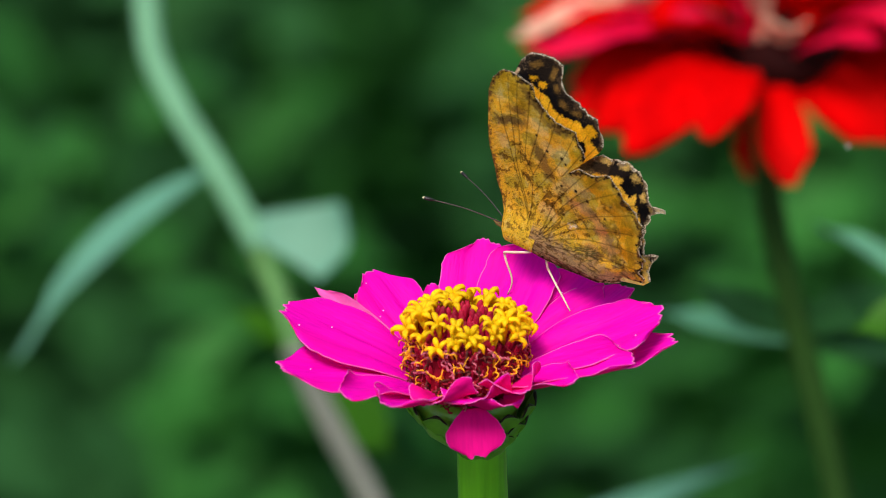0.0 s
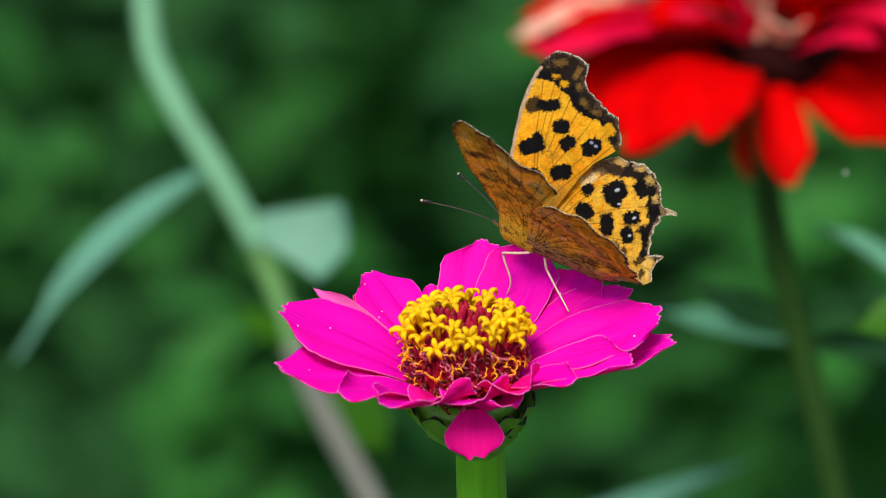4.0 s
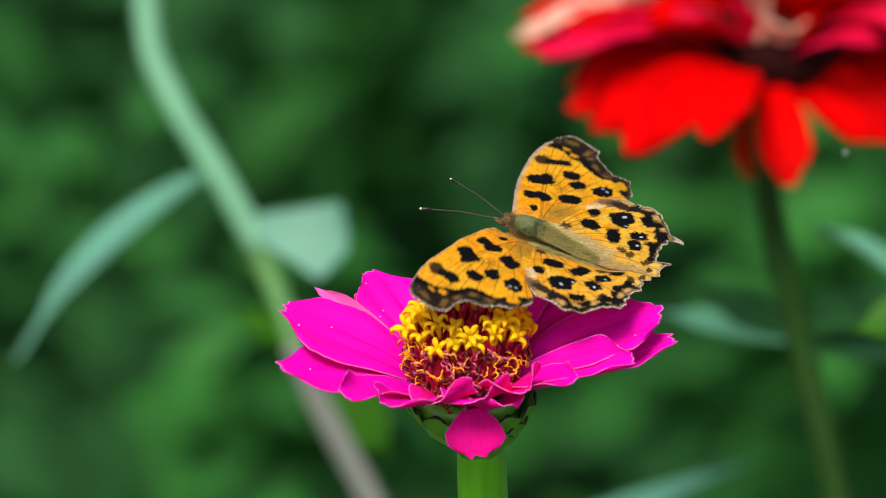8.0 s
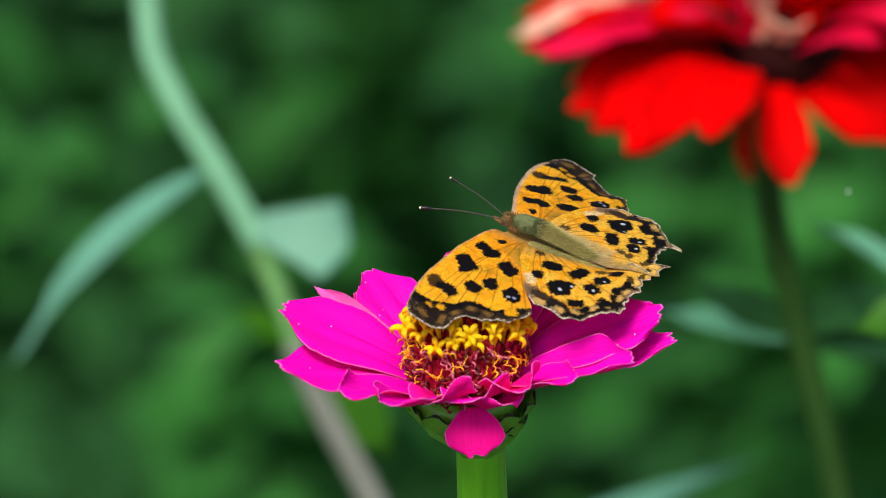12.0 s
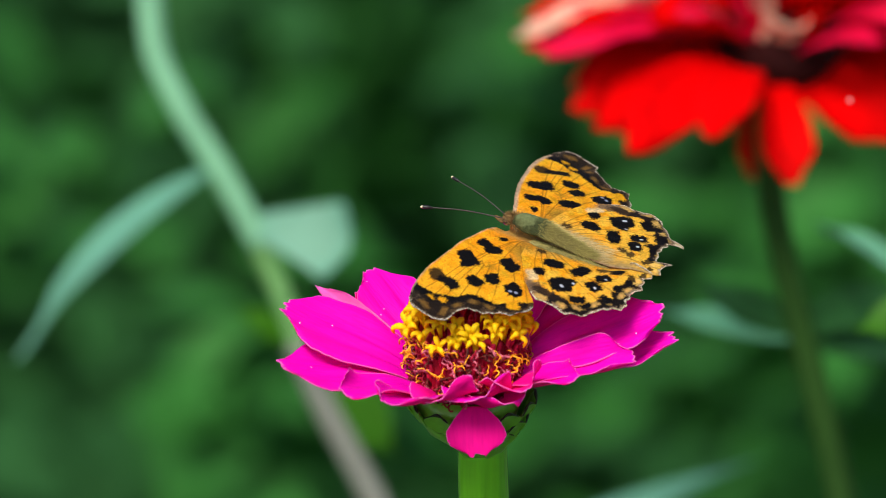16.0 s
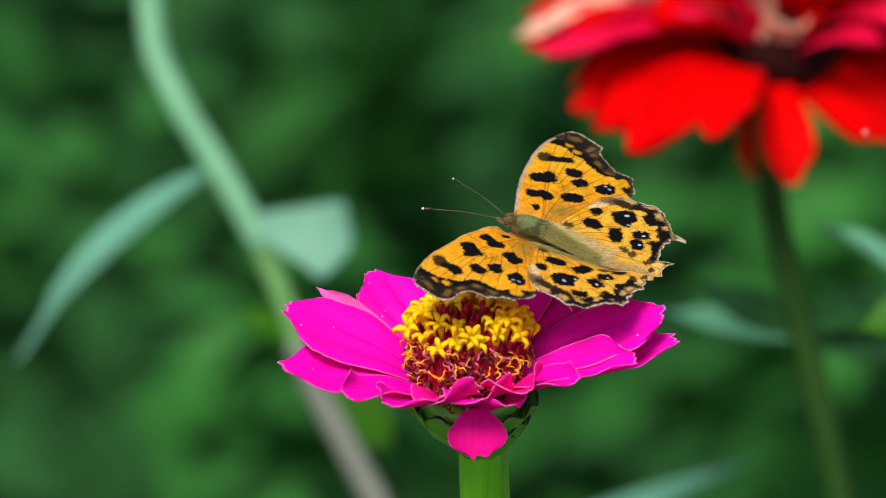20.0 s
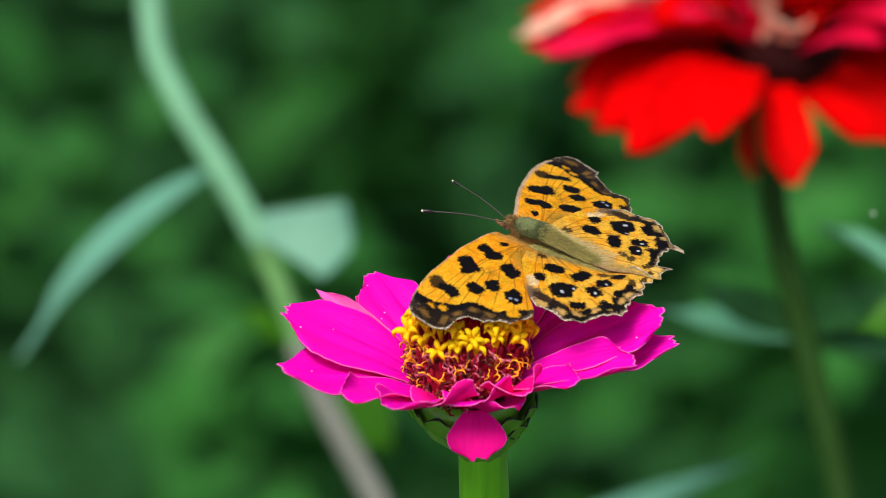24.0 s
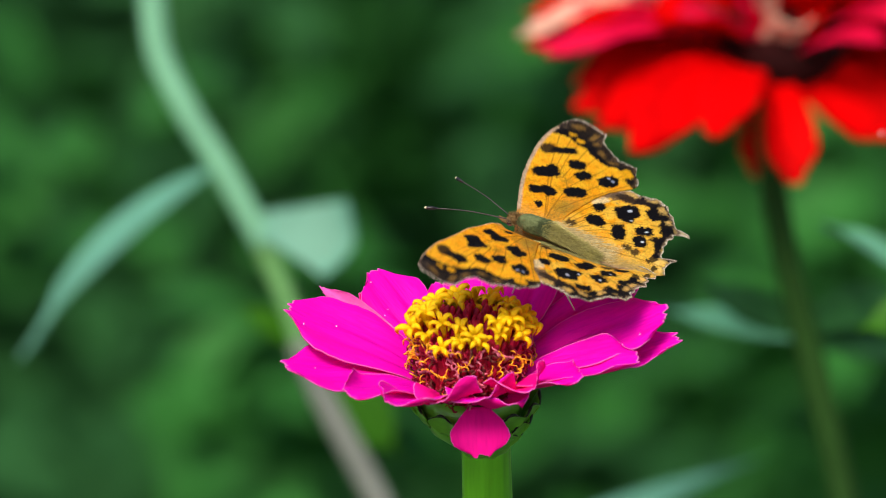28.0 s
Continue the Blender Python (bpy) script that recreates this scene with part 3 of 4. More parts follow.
rnd = random.Random(8)
florets = [floret_mesh(s) for s in range(9)]
for ring, count, rad, hei, lean in ((0, 18, 94, 120, 32), (1, 15, 80, 138, 12), (2, 6, 58, 132, 0)):
    for i in range(count):
        a = 2 * math.pi * (i + 0.5 * ring) / count + rnd.uniform(-0.08, 0.08)
        rr, hh = rad + rnd.uniform(-7, 7), hei + rnd.uniform(-12, 5) - 13 * max(0, math.sin(a) + 0.25)
        if ring > 1 and rnd.random() < 0.3:
            continue
        m = Matrix.Translation((rr * U * math.cos(a), rr * U * math.sin(a), hh * U)) @ Matrix.Rotation(a, 4, "Z") @ Matrix.Rotation(radians(lean + rnd.uniform(-20, 20)), 4, "Y") @ Matrix.Rotation(rnd.uniform(0, 6), 4, "Z") @ Matrix.Scale(rnd.uniform(0.95, 1.4), 4)
        share("floret", rnd.choice(florets), pink, m)
curls = [curl_mesh(s, AMBER) for s in range(5)]
chaff = [curl_mesh(20 + s, MAROON) for s in range(4)]
for i in range(88):
    a = rnd.uniform(0, 2 * math.pi)
    hh = rnd.uniform(8, 108)
    m = Matrix.Translation((97 * U * math.cos(a), 97 * U * math.sin(a), hh * U)) @ Matrix.Rotation(a, 4, "Z") @ Matrix.Rotation(radians(rnd.uniform(20, 70)), 4, "Y") @ Matrix.Rotation(rnd.uniform(-1.5, 1.5), 4, "Z") @ Matrix.Scale(rnd.uniform(0.7, 1.0), 4)
    share("style", rnd.choice(curls), pink, m)
blush = [curl_mesh(50 + s, BLUSH) for s in range(3)]
scales = [curl_mesh(30 + s, REDCHAFF) for s in range(4)]
for i in range(300):
    a = rnd.uniform(0, 2 * math.pi)
    m = Matrix.Translation((95 * U * math.cos(a), 95 * U * math.sin(a), rnd.uniform(0, 112) * U)) @ Matrix.Rotation(a, 4, "Z") @ Matrix.Rotation(radians(rnd.uniform(30, 80)), 4, "Y") @ Matrix.Rotation(rnd.uniform(-3, 3), 4, "Z") @ Matrix.Scale(0.8, 4)
    share("chaff", rnd.choice((chaff, scales, blush, scales, blush)[i % 5]), pink, m @ Matrix.Diagonal((1.0, 1.7, 0.8, 1)))

# unopened florets stand in rows below the crown
vv, ff = tube([(0, 0, -16 * U), (0, 0, -8 * U), (0, 0, 6 * U), (0, 0, 14 * U), (0, 0, 18 * U)], [3.0 * U, 4.5 * U, 5.2 * U, 3.6 * U, 0.6 * U], 7)
bud = bpy.data.meshes.new("bud")
bud.from_pydata([tuple(q) for q in vv], [], ff)
bud.materials.append(BUD)
bud.polygons.foreach_set("use_smooth", [True] * len(bud.polygons))
for row, (hh, rr) in enumerate(((22, 93), (44, 97), (66, 98), (88, 96), (108, 94))):
    for i in range(34):
        a = 2 * math.pi * (i + 0.5 * (row % 2)) / 34 + rnd.uniform(-0.05, 0.05)
        m = Matrix.Translation((rr * U * math.cos(a), rr * U * math.sin(a), (hh + rnd.uniform(-4, 4)) * U)) @ Matrix.Rotation(a, 4, "Z") @ Matrix.Rotation(radians(rnd.uniform(10, 34)), 4, "Y") @ Matrix.Scale(rnd.uniform(0.7, 1.1), 4)
        share("bud", bud, pink, m)

for i in range(60):
    a, rr = 2.4 * i, 66 * math.sqrt((i + 0.5) / 60)
    m = Matrix.Translation((rr * U * math.cos(a), rr * U * math.sin(a), (119 + rnd.uniform(-3, 9)) * U)) @ Matrix.Rotation(radians(rnd.uniform(-14, 14)), 4, "Y") @ Matrix.Scale(rnd.uniform(0.9, 1.4), 4)
    share("bud", bud, pink, m)

# green cup and stem
v, f = tube([(26 * U, 0, -150 * U), (26 * U, 0, -116 * U), (22 * U, 0, -92 * U), (12 * U, 0, -60 * U), (2 * U, 0, -26 * U), (0, 0, 4 * U)], [28 * U, 48 * U, 63 * U, 86 * U, 98 * U, 84 * U], 32)
link("cup", v, f, BRACT, pink, "green cup under the petals")
for row, count, hh, rr, le, wd, shift in ((0, 12, -58, 91, 54, 58, 7), (1, 11, -84, 73, 50, 52, 15), (2, 9, -104, 55, 44, 46, 21)):
    for i in range(count):
        a = 360 * (i + 0.5 * (row % 2)) / count + rnd.uniform(-5, 5)
        vv, ff, ss = blade(le * U, wd * U, lambda u: 0.42 + 0.44 * min(1, u / 0.4) + 0.14 * math.sin(u * 2.6) - 0.50 * max(0, u - 0.6) ** 2 / 0.16, lambda u: 0.10 * u * (1 - u), -0.28, 3 * U, 9, 8)
        # the upper margin of each bract is nearly black
        ss = [2 if 112 <= q < 144 or 144 + 14 <= q <= 144 + 18 + 8 else 0 for q in range(len(ff))]
        ob = link("bract", vv, ff, BRACT, pink, "", True, (BRACT, BRACT_EDGE), ss)
        ob.matrix_basis = Matrix.Translation((shift * U, 0, 0)) @ ray_pose(a, 64 - 2 * row, rr * U, hh * U)
line = [(26 * U, 0, -108 * U), (30 * U, 4 * U, -240 * U), (40 * U, 30 * U, -500 * U), (0, 200 * U, -1500 * U), (-40 * U, 500 * U, -4000 * U), (-40 * U, 1200 * U, -12700 * U)]
stalk = stick("stem", line, 43 * U, 50 * U, STEM, pink, sides=48)
axis = smooth_line(line)
for i, q in enumerate(stalk.data.vertices):
    a = 2 * math.pi * (i % 48) / 48
    c = axis[i // 48]
    q.co = c + (q.co - c) * (1 + 0.030 * math.cos(7 * a + 0.4) + 0.018 * math.cos(11 * a + 2.0))

# ---------------------------------------------------------------- butterfly
def body_pose(x, y, near, forward, up):
    """A pose in camera-wise axes: (right, upward, toward) components of the body's forward and up."""
    fw = RIGHT * forward[0] + UPWARD * forward[1] + TOWARD * forward[2]
    u2 = RIGHT * up[0] + UPWARD * up[1] + TOWARD * up[2]
    fw.normalize()
    u2 = (u2 - fw * u2.dot(fw)).normalized()
    m = Matrix((fw, u2.cross(fw), u2)).transposed().to_4x4()
    m.translation = plan(x, y, 0.0) + TOWARD * near * U
    return m


NEAR = -22
BODY_FIRST = body_pose(1002.0, 445.9, NEAR, (-0.827, 0.411, -0.383), (0.176, 0.837, 0.519))
BODY_OPEN = body_pose(1006.1, 443.2, NEAR, (-0.778, 0.439, -0.450), (0.170, 0.836, 0.522))
BODY_MIDDLE = body_pose(1011.0, 431.6, NEAR, (-0.895, 0.317, -0.315), (0.096, 0.824, 0.558))
BODY_LATER = body_pose(1010.5, 433.5, NEAR, (-0.888, 0.357, -0.289), (0.163, 0.834, 0.527))


def body_at(t):
    return BODY_OPEN if 0.7 < t < 1.4 else BODY_FIRST if t < 4.5 else BODY_MIDDLE if t < 6.3 else BODY_LATER


butterfly = thing("butterfly", BODY_LATER, "orange and black spotted butterfly with ragged wing edges on a zinnia", "butterfly")

FORE = [(114, -12), (136, 36), (155, 80), (169, 120), (179, 161), (186, 203), (188, 241), (187, 272), (180, 301), (166, 321), (142, 327), (117, 326), (99, 320), (93, 304), (91, 294), (83, 284),
        (76, 277), (67, 274), (60, 269), (50, 268), (43, 262), (34, 262), (27, 256), (14, 256), (4, 254), (0, 244), (-4, 236), (-12, 228), (-16, 221), (-19, 209), (-13, 196), (-3, 183), (14, 163), (28, 132), (37, 101), (48, 64), (56, -12)]
HIND = [(66, -14), (68, 40), (62, 84), (50, 122), (30, 158), (8, 180), (-9, 193), (-26, 191), (-36, 195), (-47, 195), (-58, 199), (-68, 198), (-76, 193), (-86, 191), (-94, 182), (-100, 180), (-107, 173), (-111, 166), (-117, 158), (-121, 151), (-129, 144), (-142, 147), (-154, 147),
        (-156, 140), (-140, 134), (-132, 126), (-137, 119), (-129, 106), (-134, 96), (-132, 86), (-138, 78), (-138, 68), (-145, 56), (-158, 64), (-171, 66), (-170, 60), (-164, 48), (-163, 32), (-172, 17), (-162, 5), (-110, -12), (-60, -22), (-10, -25), (32, -22)]
# the near hindwing has lost its tail
WORN = [(66, -14), (68, 40), (62, 84), (46, 118), (26, 156), (4, 182), (-12, 197), (-25, 195), (-41, 196), (-53, 200), (-64, 209), (-74, 209), (-82, 203), (-90, 197), (-98, 195), (-104, 188), (-109, 178), (-119, 168), (-126, 158), (-133, 155), (-137, 146), (-144, 141), (-154, 137),
        (-152, 128), (-155, 118), (-150, 107), (-152, 94), (-147, 84), (-152, 71), (-163, 62), (-156, 52), (-158, 40), (-150, 30), (-164, 20), (-158, 6), (-110, -12), (-60, -22), (-10, -25), (32, -22)]
FORE_BAND = [(192, 250), (174, 264), (148, 268), (129, 259), (111, 256), (88, 237), (63, 232), (40, 236), (21, 226), (6, 210), (-14, 198)]
FORE_VEINS = [[(82, 40), (130, 150), (166, 262)], [(84, 50), (122, 150), (150, 300)], [(112, 142), (124, 230), (128, 320)], [(104, 150), (104, 230), (102, 312)], [(94, 146), (82, 220), (76, 276)], [(84, 128), (58, 200), (44, 262)],
              [(78, 96), (34, 172), (4, 254)], [(74, 60), (36, 130), (-14, 220)], [(112, 142), (102, 152), (94, 146)], [(78, 30), (84, 128), (94, 146)]]
HIND_VEINS = [[(50, 25), (30, 100), (-24, 190)], [(48, 25), (16, 96), (-58, 196)], [(44, 25), (-10, 110), (-92, 182)], [(40, 25), (-30, 92), (-124, 146)], [(36, 22), (-36, 72), (-132, 104)], [(32, 20), (-40, 50), (-140, 70)], [(28, 14), (-60, 26), (-162, 34)]]


def edge_distance(px, py, line):
    """Distance of points to an open line, and the nearest places on it."""
    best = np.full(px.shape, 1e9)
    nx, ny = px.copy(), py.copy()
    for (ax, ay), (bx, by) in zip(line[:-1], line[1:]):
        dx, dy = bx - ax, by - ay
        t = np.clip(((px - ax) * dx + (py - ay) * dy) / (dx * dx + dy * dy), 0, 1)
        qx, qy = ax + t * dx, ay + t * dy
        d = np.hypot(px - qx, py - qy)
        hit = d < best
        best[hit], nx[hit], ny[hit] = d[hit], qx[hit], qy[hit]
    return best, nx, ny


def inside(px, py, poly):
    res = np.zeros(px.shape, bool)
    n = len(poly)
    for i in range(n):
        (ax, ay), (bx, by) = poly[i], poly[(i + 1) % n]
        if ay != by:
            res ^= ((ay > py) != (by > py)) & (px < (bx - ax) * (py - ay) / (by - ay) + ax)
    return res


def field(px, py, scale, seed):
    return np.array([noise.fractal((x * scale, y * scale, seed), 0.8, 2.0, 3) for x, y in zip(px, py)])


def grain(px):
    """The fine dust of single scales."""
    return np.random.default_rng(5).normal(0, 0.10, (len(px), 1))


def over(col, colour, amount):
    a = np.clip(amount, 0, 1)[:, None]
    return col * (1 - a) + np.array(colour) * a


def blot(px, py, x, y, r1, r2, angle, soft=2.0):
    """1 inside a rounded spot."""
    c, s = math.cos(radians(angle)), math.sin(radians(angle))
    u, v = ((px - x) * c + (py - y) * s) / r1, (-(px - x) * s + (py - y) * c) / r2
    d = (np.abs(u) ** 3.2 + np.abs(v) ** 3.2) ** (1 / 3.2)
    return (1 - d) * min(r1, r2) / soft + 0.5


ORANGE, GOLD = (0.96, 0.38, 0.008), (0.99, 0.51, 0.022)
BLACK = (0.006, 0.005, 0.006)


def spread(col, colour, px, py, rows, soft, amount=1.0):
    """Rounded spots of one colour: (x, y, half-length, half-width, angle)."""
    for x, y, r1, r2, a in rows:
        col = over(col, colour, amount * np.clip(blot(px, py, x, y, r1, r2, a, soft), 0, 1))
    return col


def ribs(col, colour, px, py, lines, width, amount):
    """Veins, drawn as rounded lines."""
    for line in lines:
        d, _, _ = edge_distance(px, py, [(p.x, p.y) for p in smooth_line([(x, y, 0) for x, y in line], 5)])
        col = over(col, colour, np.clip(width - d, 0, 1) * amount)
    return col


def fore_upper(px, py, poly, pale):
    n1, n2, n3 = field(px, py, 0.05, 1.0), field(px, py, 0.35, 2.0), field(px, py, 0.14, 8.0)
    jx, jy = px + 2.6 * n2 + 1.5 * n1 + 3 * n3, py + 2.6 * field(px, py, 0.3, 3.0) + 2 * n1 + 3 * field(px, py, 0.14, 4.0)
    col = np.tile(np.array(ORANGE), (len(px), 1))
    col = over(col, GOLD, 0.4 + 0.9 * n1 + (py - 150) / 200)
    # dusty olive root
    col = over(col, (0.62, 0.38, 0.10), (54 - py) / 36 + 0.5 * n2)
    col = over(col, (0.36, 0.22, 0.035), 0.75 * blot(jx, jy, 62, 74, 17, 40, 12, 14) + 0.5 * n2 - 0.1)
    front, _, _ = edge_distance(px, py, poly[1:9])
    col = ribs(col, (0.24, 0.09, 0.008), px, py, FORE_VEINS, 1.7, 0.55)
    # dark outer band, greyer towards the rim
    border, _, _ = edge_distance(jx, jy, poly[8:30])
    deep, _, _ = edge_distance(jx, jy, FORE_BAND)
    beyond = np.where(inside(jx, jy, FORE_BAND + [(x * 1.3 - 30, y * 1.3 - 30) for x, y in poly[8:30]][::-1]), deep, -deep)
    col = over(col, BLACK, beyond / 3 + 0.5)
    col = over(col, (0.020, 0.013, 0.010), (beyond - 13 + 8 * n1) / 8 + 1.2 * n3)
    col = over(col, (0.12, 0.072, 0.038), np.clip((8 + 9 * n1 - border) / 5, 0, 0.7) + n2 * 0.45 * (border < 24))
    # gold flecks between the veins of the band
    col = spread(col, (0.88, 0.44, 0.010), jx, jy, ((128, 272, 8, 6, 0), (148, 279, 6, 4, -20), (12, 227, 12, 10, 45), (42, 221, 17, 7, 16)), 3, 0.9)
    col = spread(col, (0.30, 0.16, 0.035), jx, jy, ((113, 299, 11, 6, 103), (49, 248, 9, 5, 0), (76, 254, 9, 5, 30), (148, 304, 11, 6, -30), (98, 276, 8, 5, 40)), 5, 0.7)
    # olive dust along the hind edge and in the middle
    col = over(col, (0.34, 0.20, 0.020), 0.7 * blot(jx, jy, 22, 128, 62, 9, 115, 9) + 0.3 * n2)
    col = spread(col, (0.45, 0.25, 0.020), jx, jy, ((89, 145, 12, 9, 130), (75, 77, 18, 14, 0)), 9, 0.55)
    col = spread(col, (0.020, 0.012, 0.009), jx, jy, ((165, 216, 15, 13, -45),), 5, 0.95)
    col = spread(col, BLACK, jx, jy, ((136, 148, 25, 15, -37), (133, 165, 11, 10, -56), (127, 94, 15, 11, -26), (108, 101, 16, 13, 18), (106, 61, 10, 7, 35), (65, 125, 21, 15, -33),
                                      (98, 200, 17, 12, -23), (75, 178, 16, 13, -52), (30, 187, 19, 16, -39), (132, 229, 17, 11, -25), (150, 222, 10, 9, 0)), 2.6)
    col = spread(col, (0.36, 0.40, 0.58), px, py, ((33, 195, 3.4, 2.6, 0), (23, 192, 3.2, 2.6, 0)), 1.6)
    col = over(col, (0.78, 0.69, 0.54), (2.6 - border) * (n2 > -0.25))
    # pale strip along the front edge, wider on the far wing: sheen put into colour
    col = over(col, (0.62, 0.45, 0.29), (pale - front) / 4 * (py < 285) + 0.3 * n2 * (front < 20))
    col = over(col, (0.20, 0.13, 0.07), (2.2 - front) * (n2 > 0))
    return col * (1 + 0.30 * n2[:, None] + grain(px))


def hind_upper(px, py, poly, pale):
    n1, n2, n3 = field(px, py, 0.05, 5.0), field(px, py, 0.35, 6.0), field(px, py, 0.14, 18.0)
    jx, jy = px + 2.6 * n2 + 1.5 * n1 + 3 * n3, py + 2.6 * field(px, py, 0.3, 7.0) + 2 * n1 + 3 * field(px, py, 0.14, 19.0)
    col = np.tile(np.array(ORANGE), (len(px), 1))
    col = over(col, GOLD, 0.5 + 0.9 * n1)
    # lighter gold outwards, strongest on the far wing, paints in a grazing sheen
    col = over(col, (0.98, 0.57, 0.07), (0.6 if pale else 0.35) + 0.8 * n1 - (px + 60) / 160)
    # hairy pale root and inner edge; the far wing's lighter tones stand for sheen
    col = over(col, (0.80, 0.46, 0.06) if pale else (0.66, 0.38, 0.07), ((64 if pale else 56) - py + 0.38 * (px + 30)) / 40 + 0.5 * n2)
    col = over(col, (0.52, 0.35, 0.11) if pale else (0.48, 0.33, 0.12), ((40 if pale else 28) - py + 0.10 * px) / 24 + 0.6 * n2)
    col = over(col, (0.40, 0.26, 0.14), (2 - py) / 8)
    col = ribs(col, (0.22, 0.09, 0.008), px, py, HIND_VEINS, 1.7, 0.55)
    border, _, _ = edge_distance(jx, jy, poly[5:39])
    # mottled grey-brown front corner with a cream patch
    col = over(col, (0.17, 0.105, 0.065), np.clip((34 + 8 * n3 - border) / 6, 0, 0.8) * (px > -40) * (py > 112))
    col = spread(col, (0.22, 0.15, 0.10), jx, jy, ((13, 163, 26, 9, 124),), 6, 0.7)
    col = spread(col, (0.88, 0.66, 0.34), jx, jy, ((21, 133, 17, 9, 126),), 4, 0.95)
    rim = border + 7 * n1
    col = over(col, (0.012, 0.008, 0.007), (30 - rim) / 4 * (px < -30) * (py > 50))
    col = spread(col, (0.022, 0.014, 0.012), jx, jy, ((-26, 171, 37, 10, 168), (37, 50, 11, 8, 10), (-98, 42, 9, 8, 30), (-80, 46, 10, 7, 30)), 4, 0.9)
    # squares of gold inside the dark border, then half-moons near the rim
    col = spread(col, (0.98, 0.54, 0.05), jx, jy, ((-57, 147, 21, 9, 69), (-105, 113, 15, 9, 65), (-61, 97, 12, 8, 58), (-68, 70, 15, 10, 61), (-116, 64, 20, 8, 66), (-8, 118, 15, 11, 94), (-76, 126, 9, 7, 60)), 3)
    col = spread(col, (0.90, 0.58, 0.16), jx, jy, ((-85, 174, 13, 7, 45), (-57, 190, 11, 6, 165), (-18, 186, 11, 7, 0), (-106, 153, 10, 6, 49), (-124, 132, 8, 5, 120), (-137, 100, 10, 5, 92), (-139, 74, 11, 5, 68), (-147, 44, 12, 9, 131), (-160, 26, 9, 8, 0)), 3.5, 0.7)
    col = spread(col, BLACK, jx, jy, ((-34, 133, 23, 19, 133), (-44, 115, 11, 9, 163), (14, 116, 12, 10, 123), (2, 79, 19, 13, 5), (-47, 74, 21, 13, 59), (-84, 103, 16, 13, 144), (-91, 72, 16, 12, 52), (-75, 155, 16, 10, 35), (-118, 127, 13, 9, 151), (-124, 86, 11, 8, 97), (-94, 162, 12, 7, 50), (-137, 56, 11, 7, 138)), 2.6)
    if not pale:
        col = spread(col, BLACK, jx, jy, ((-106, 34, 13, 9, 80),), 1.8)
    col = spread(col, BLACK, jx, jy, ((-133, 42, 14, 7, 110), (-146, 22, 9, 6, 60)), 1.8, 0.9)
    col = spread(col, (0.60, 0.64, 0.76), px, py, ((-37, 137, 4.5, 3.0, 133), (-51, 116, 2.8, 2.0, 157), (-88, 105, 3.4, 2.2, 128), (-96, 73, 2.8, 2.2, 157)), 1.6)
    col = over(col, (0.30, 0.20, 0.12), 0.9 * (6 + 6 * n1 - border) / 4 + 1.0 * n2 * (border < 12))
    col = over(col, (0.60, 0.46, 0.27), blot(px, py, -150, 143, 11, 6, 0, 3))
    col = over(col, (0.80, 0.70, 0.54), (2.6 - border) * (n2 > -0.25))
    return col * (1 + 0.30 * n2[:, None] + grain(px))


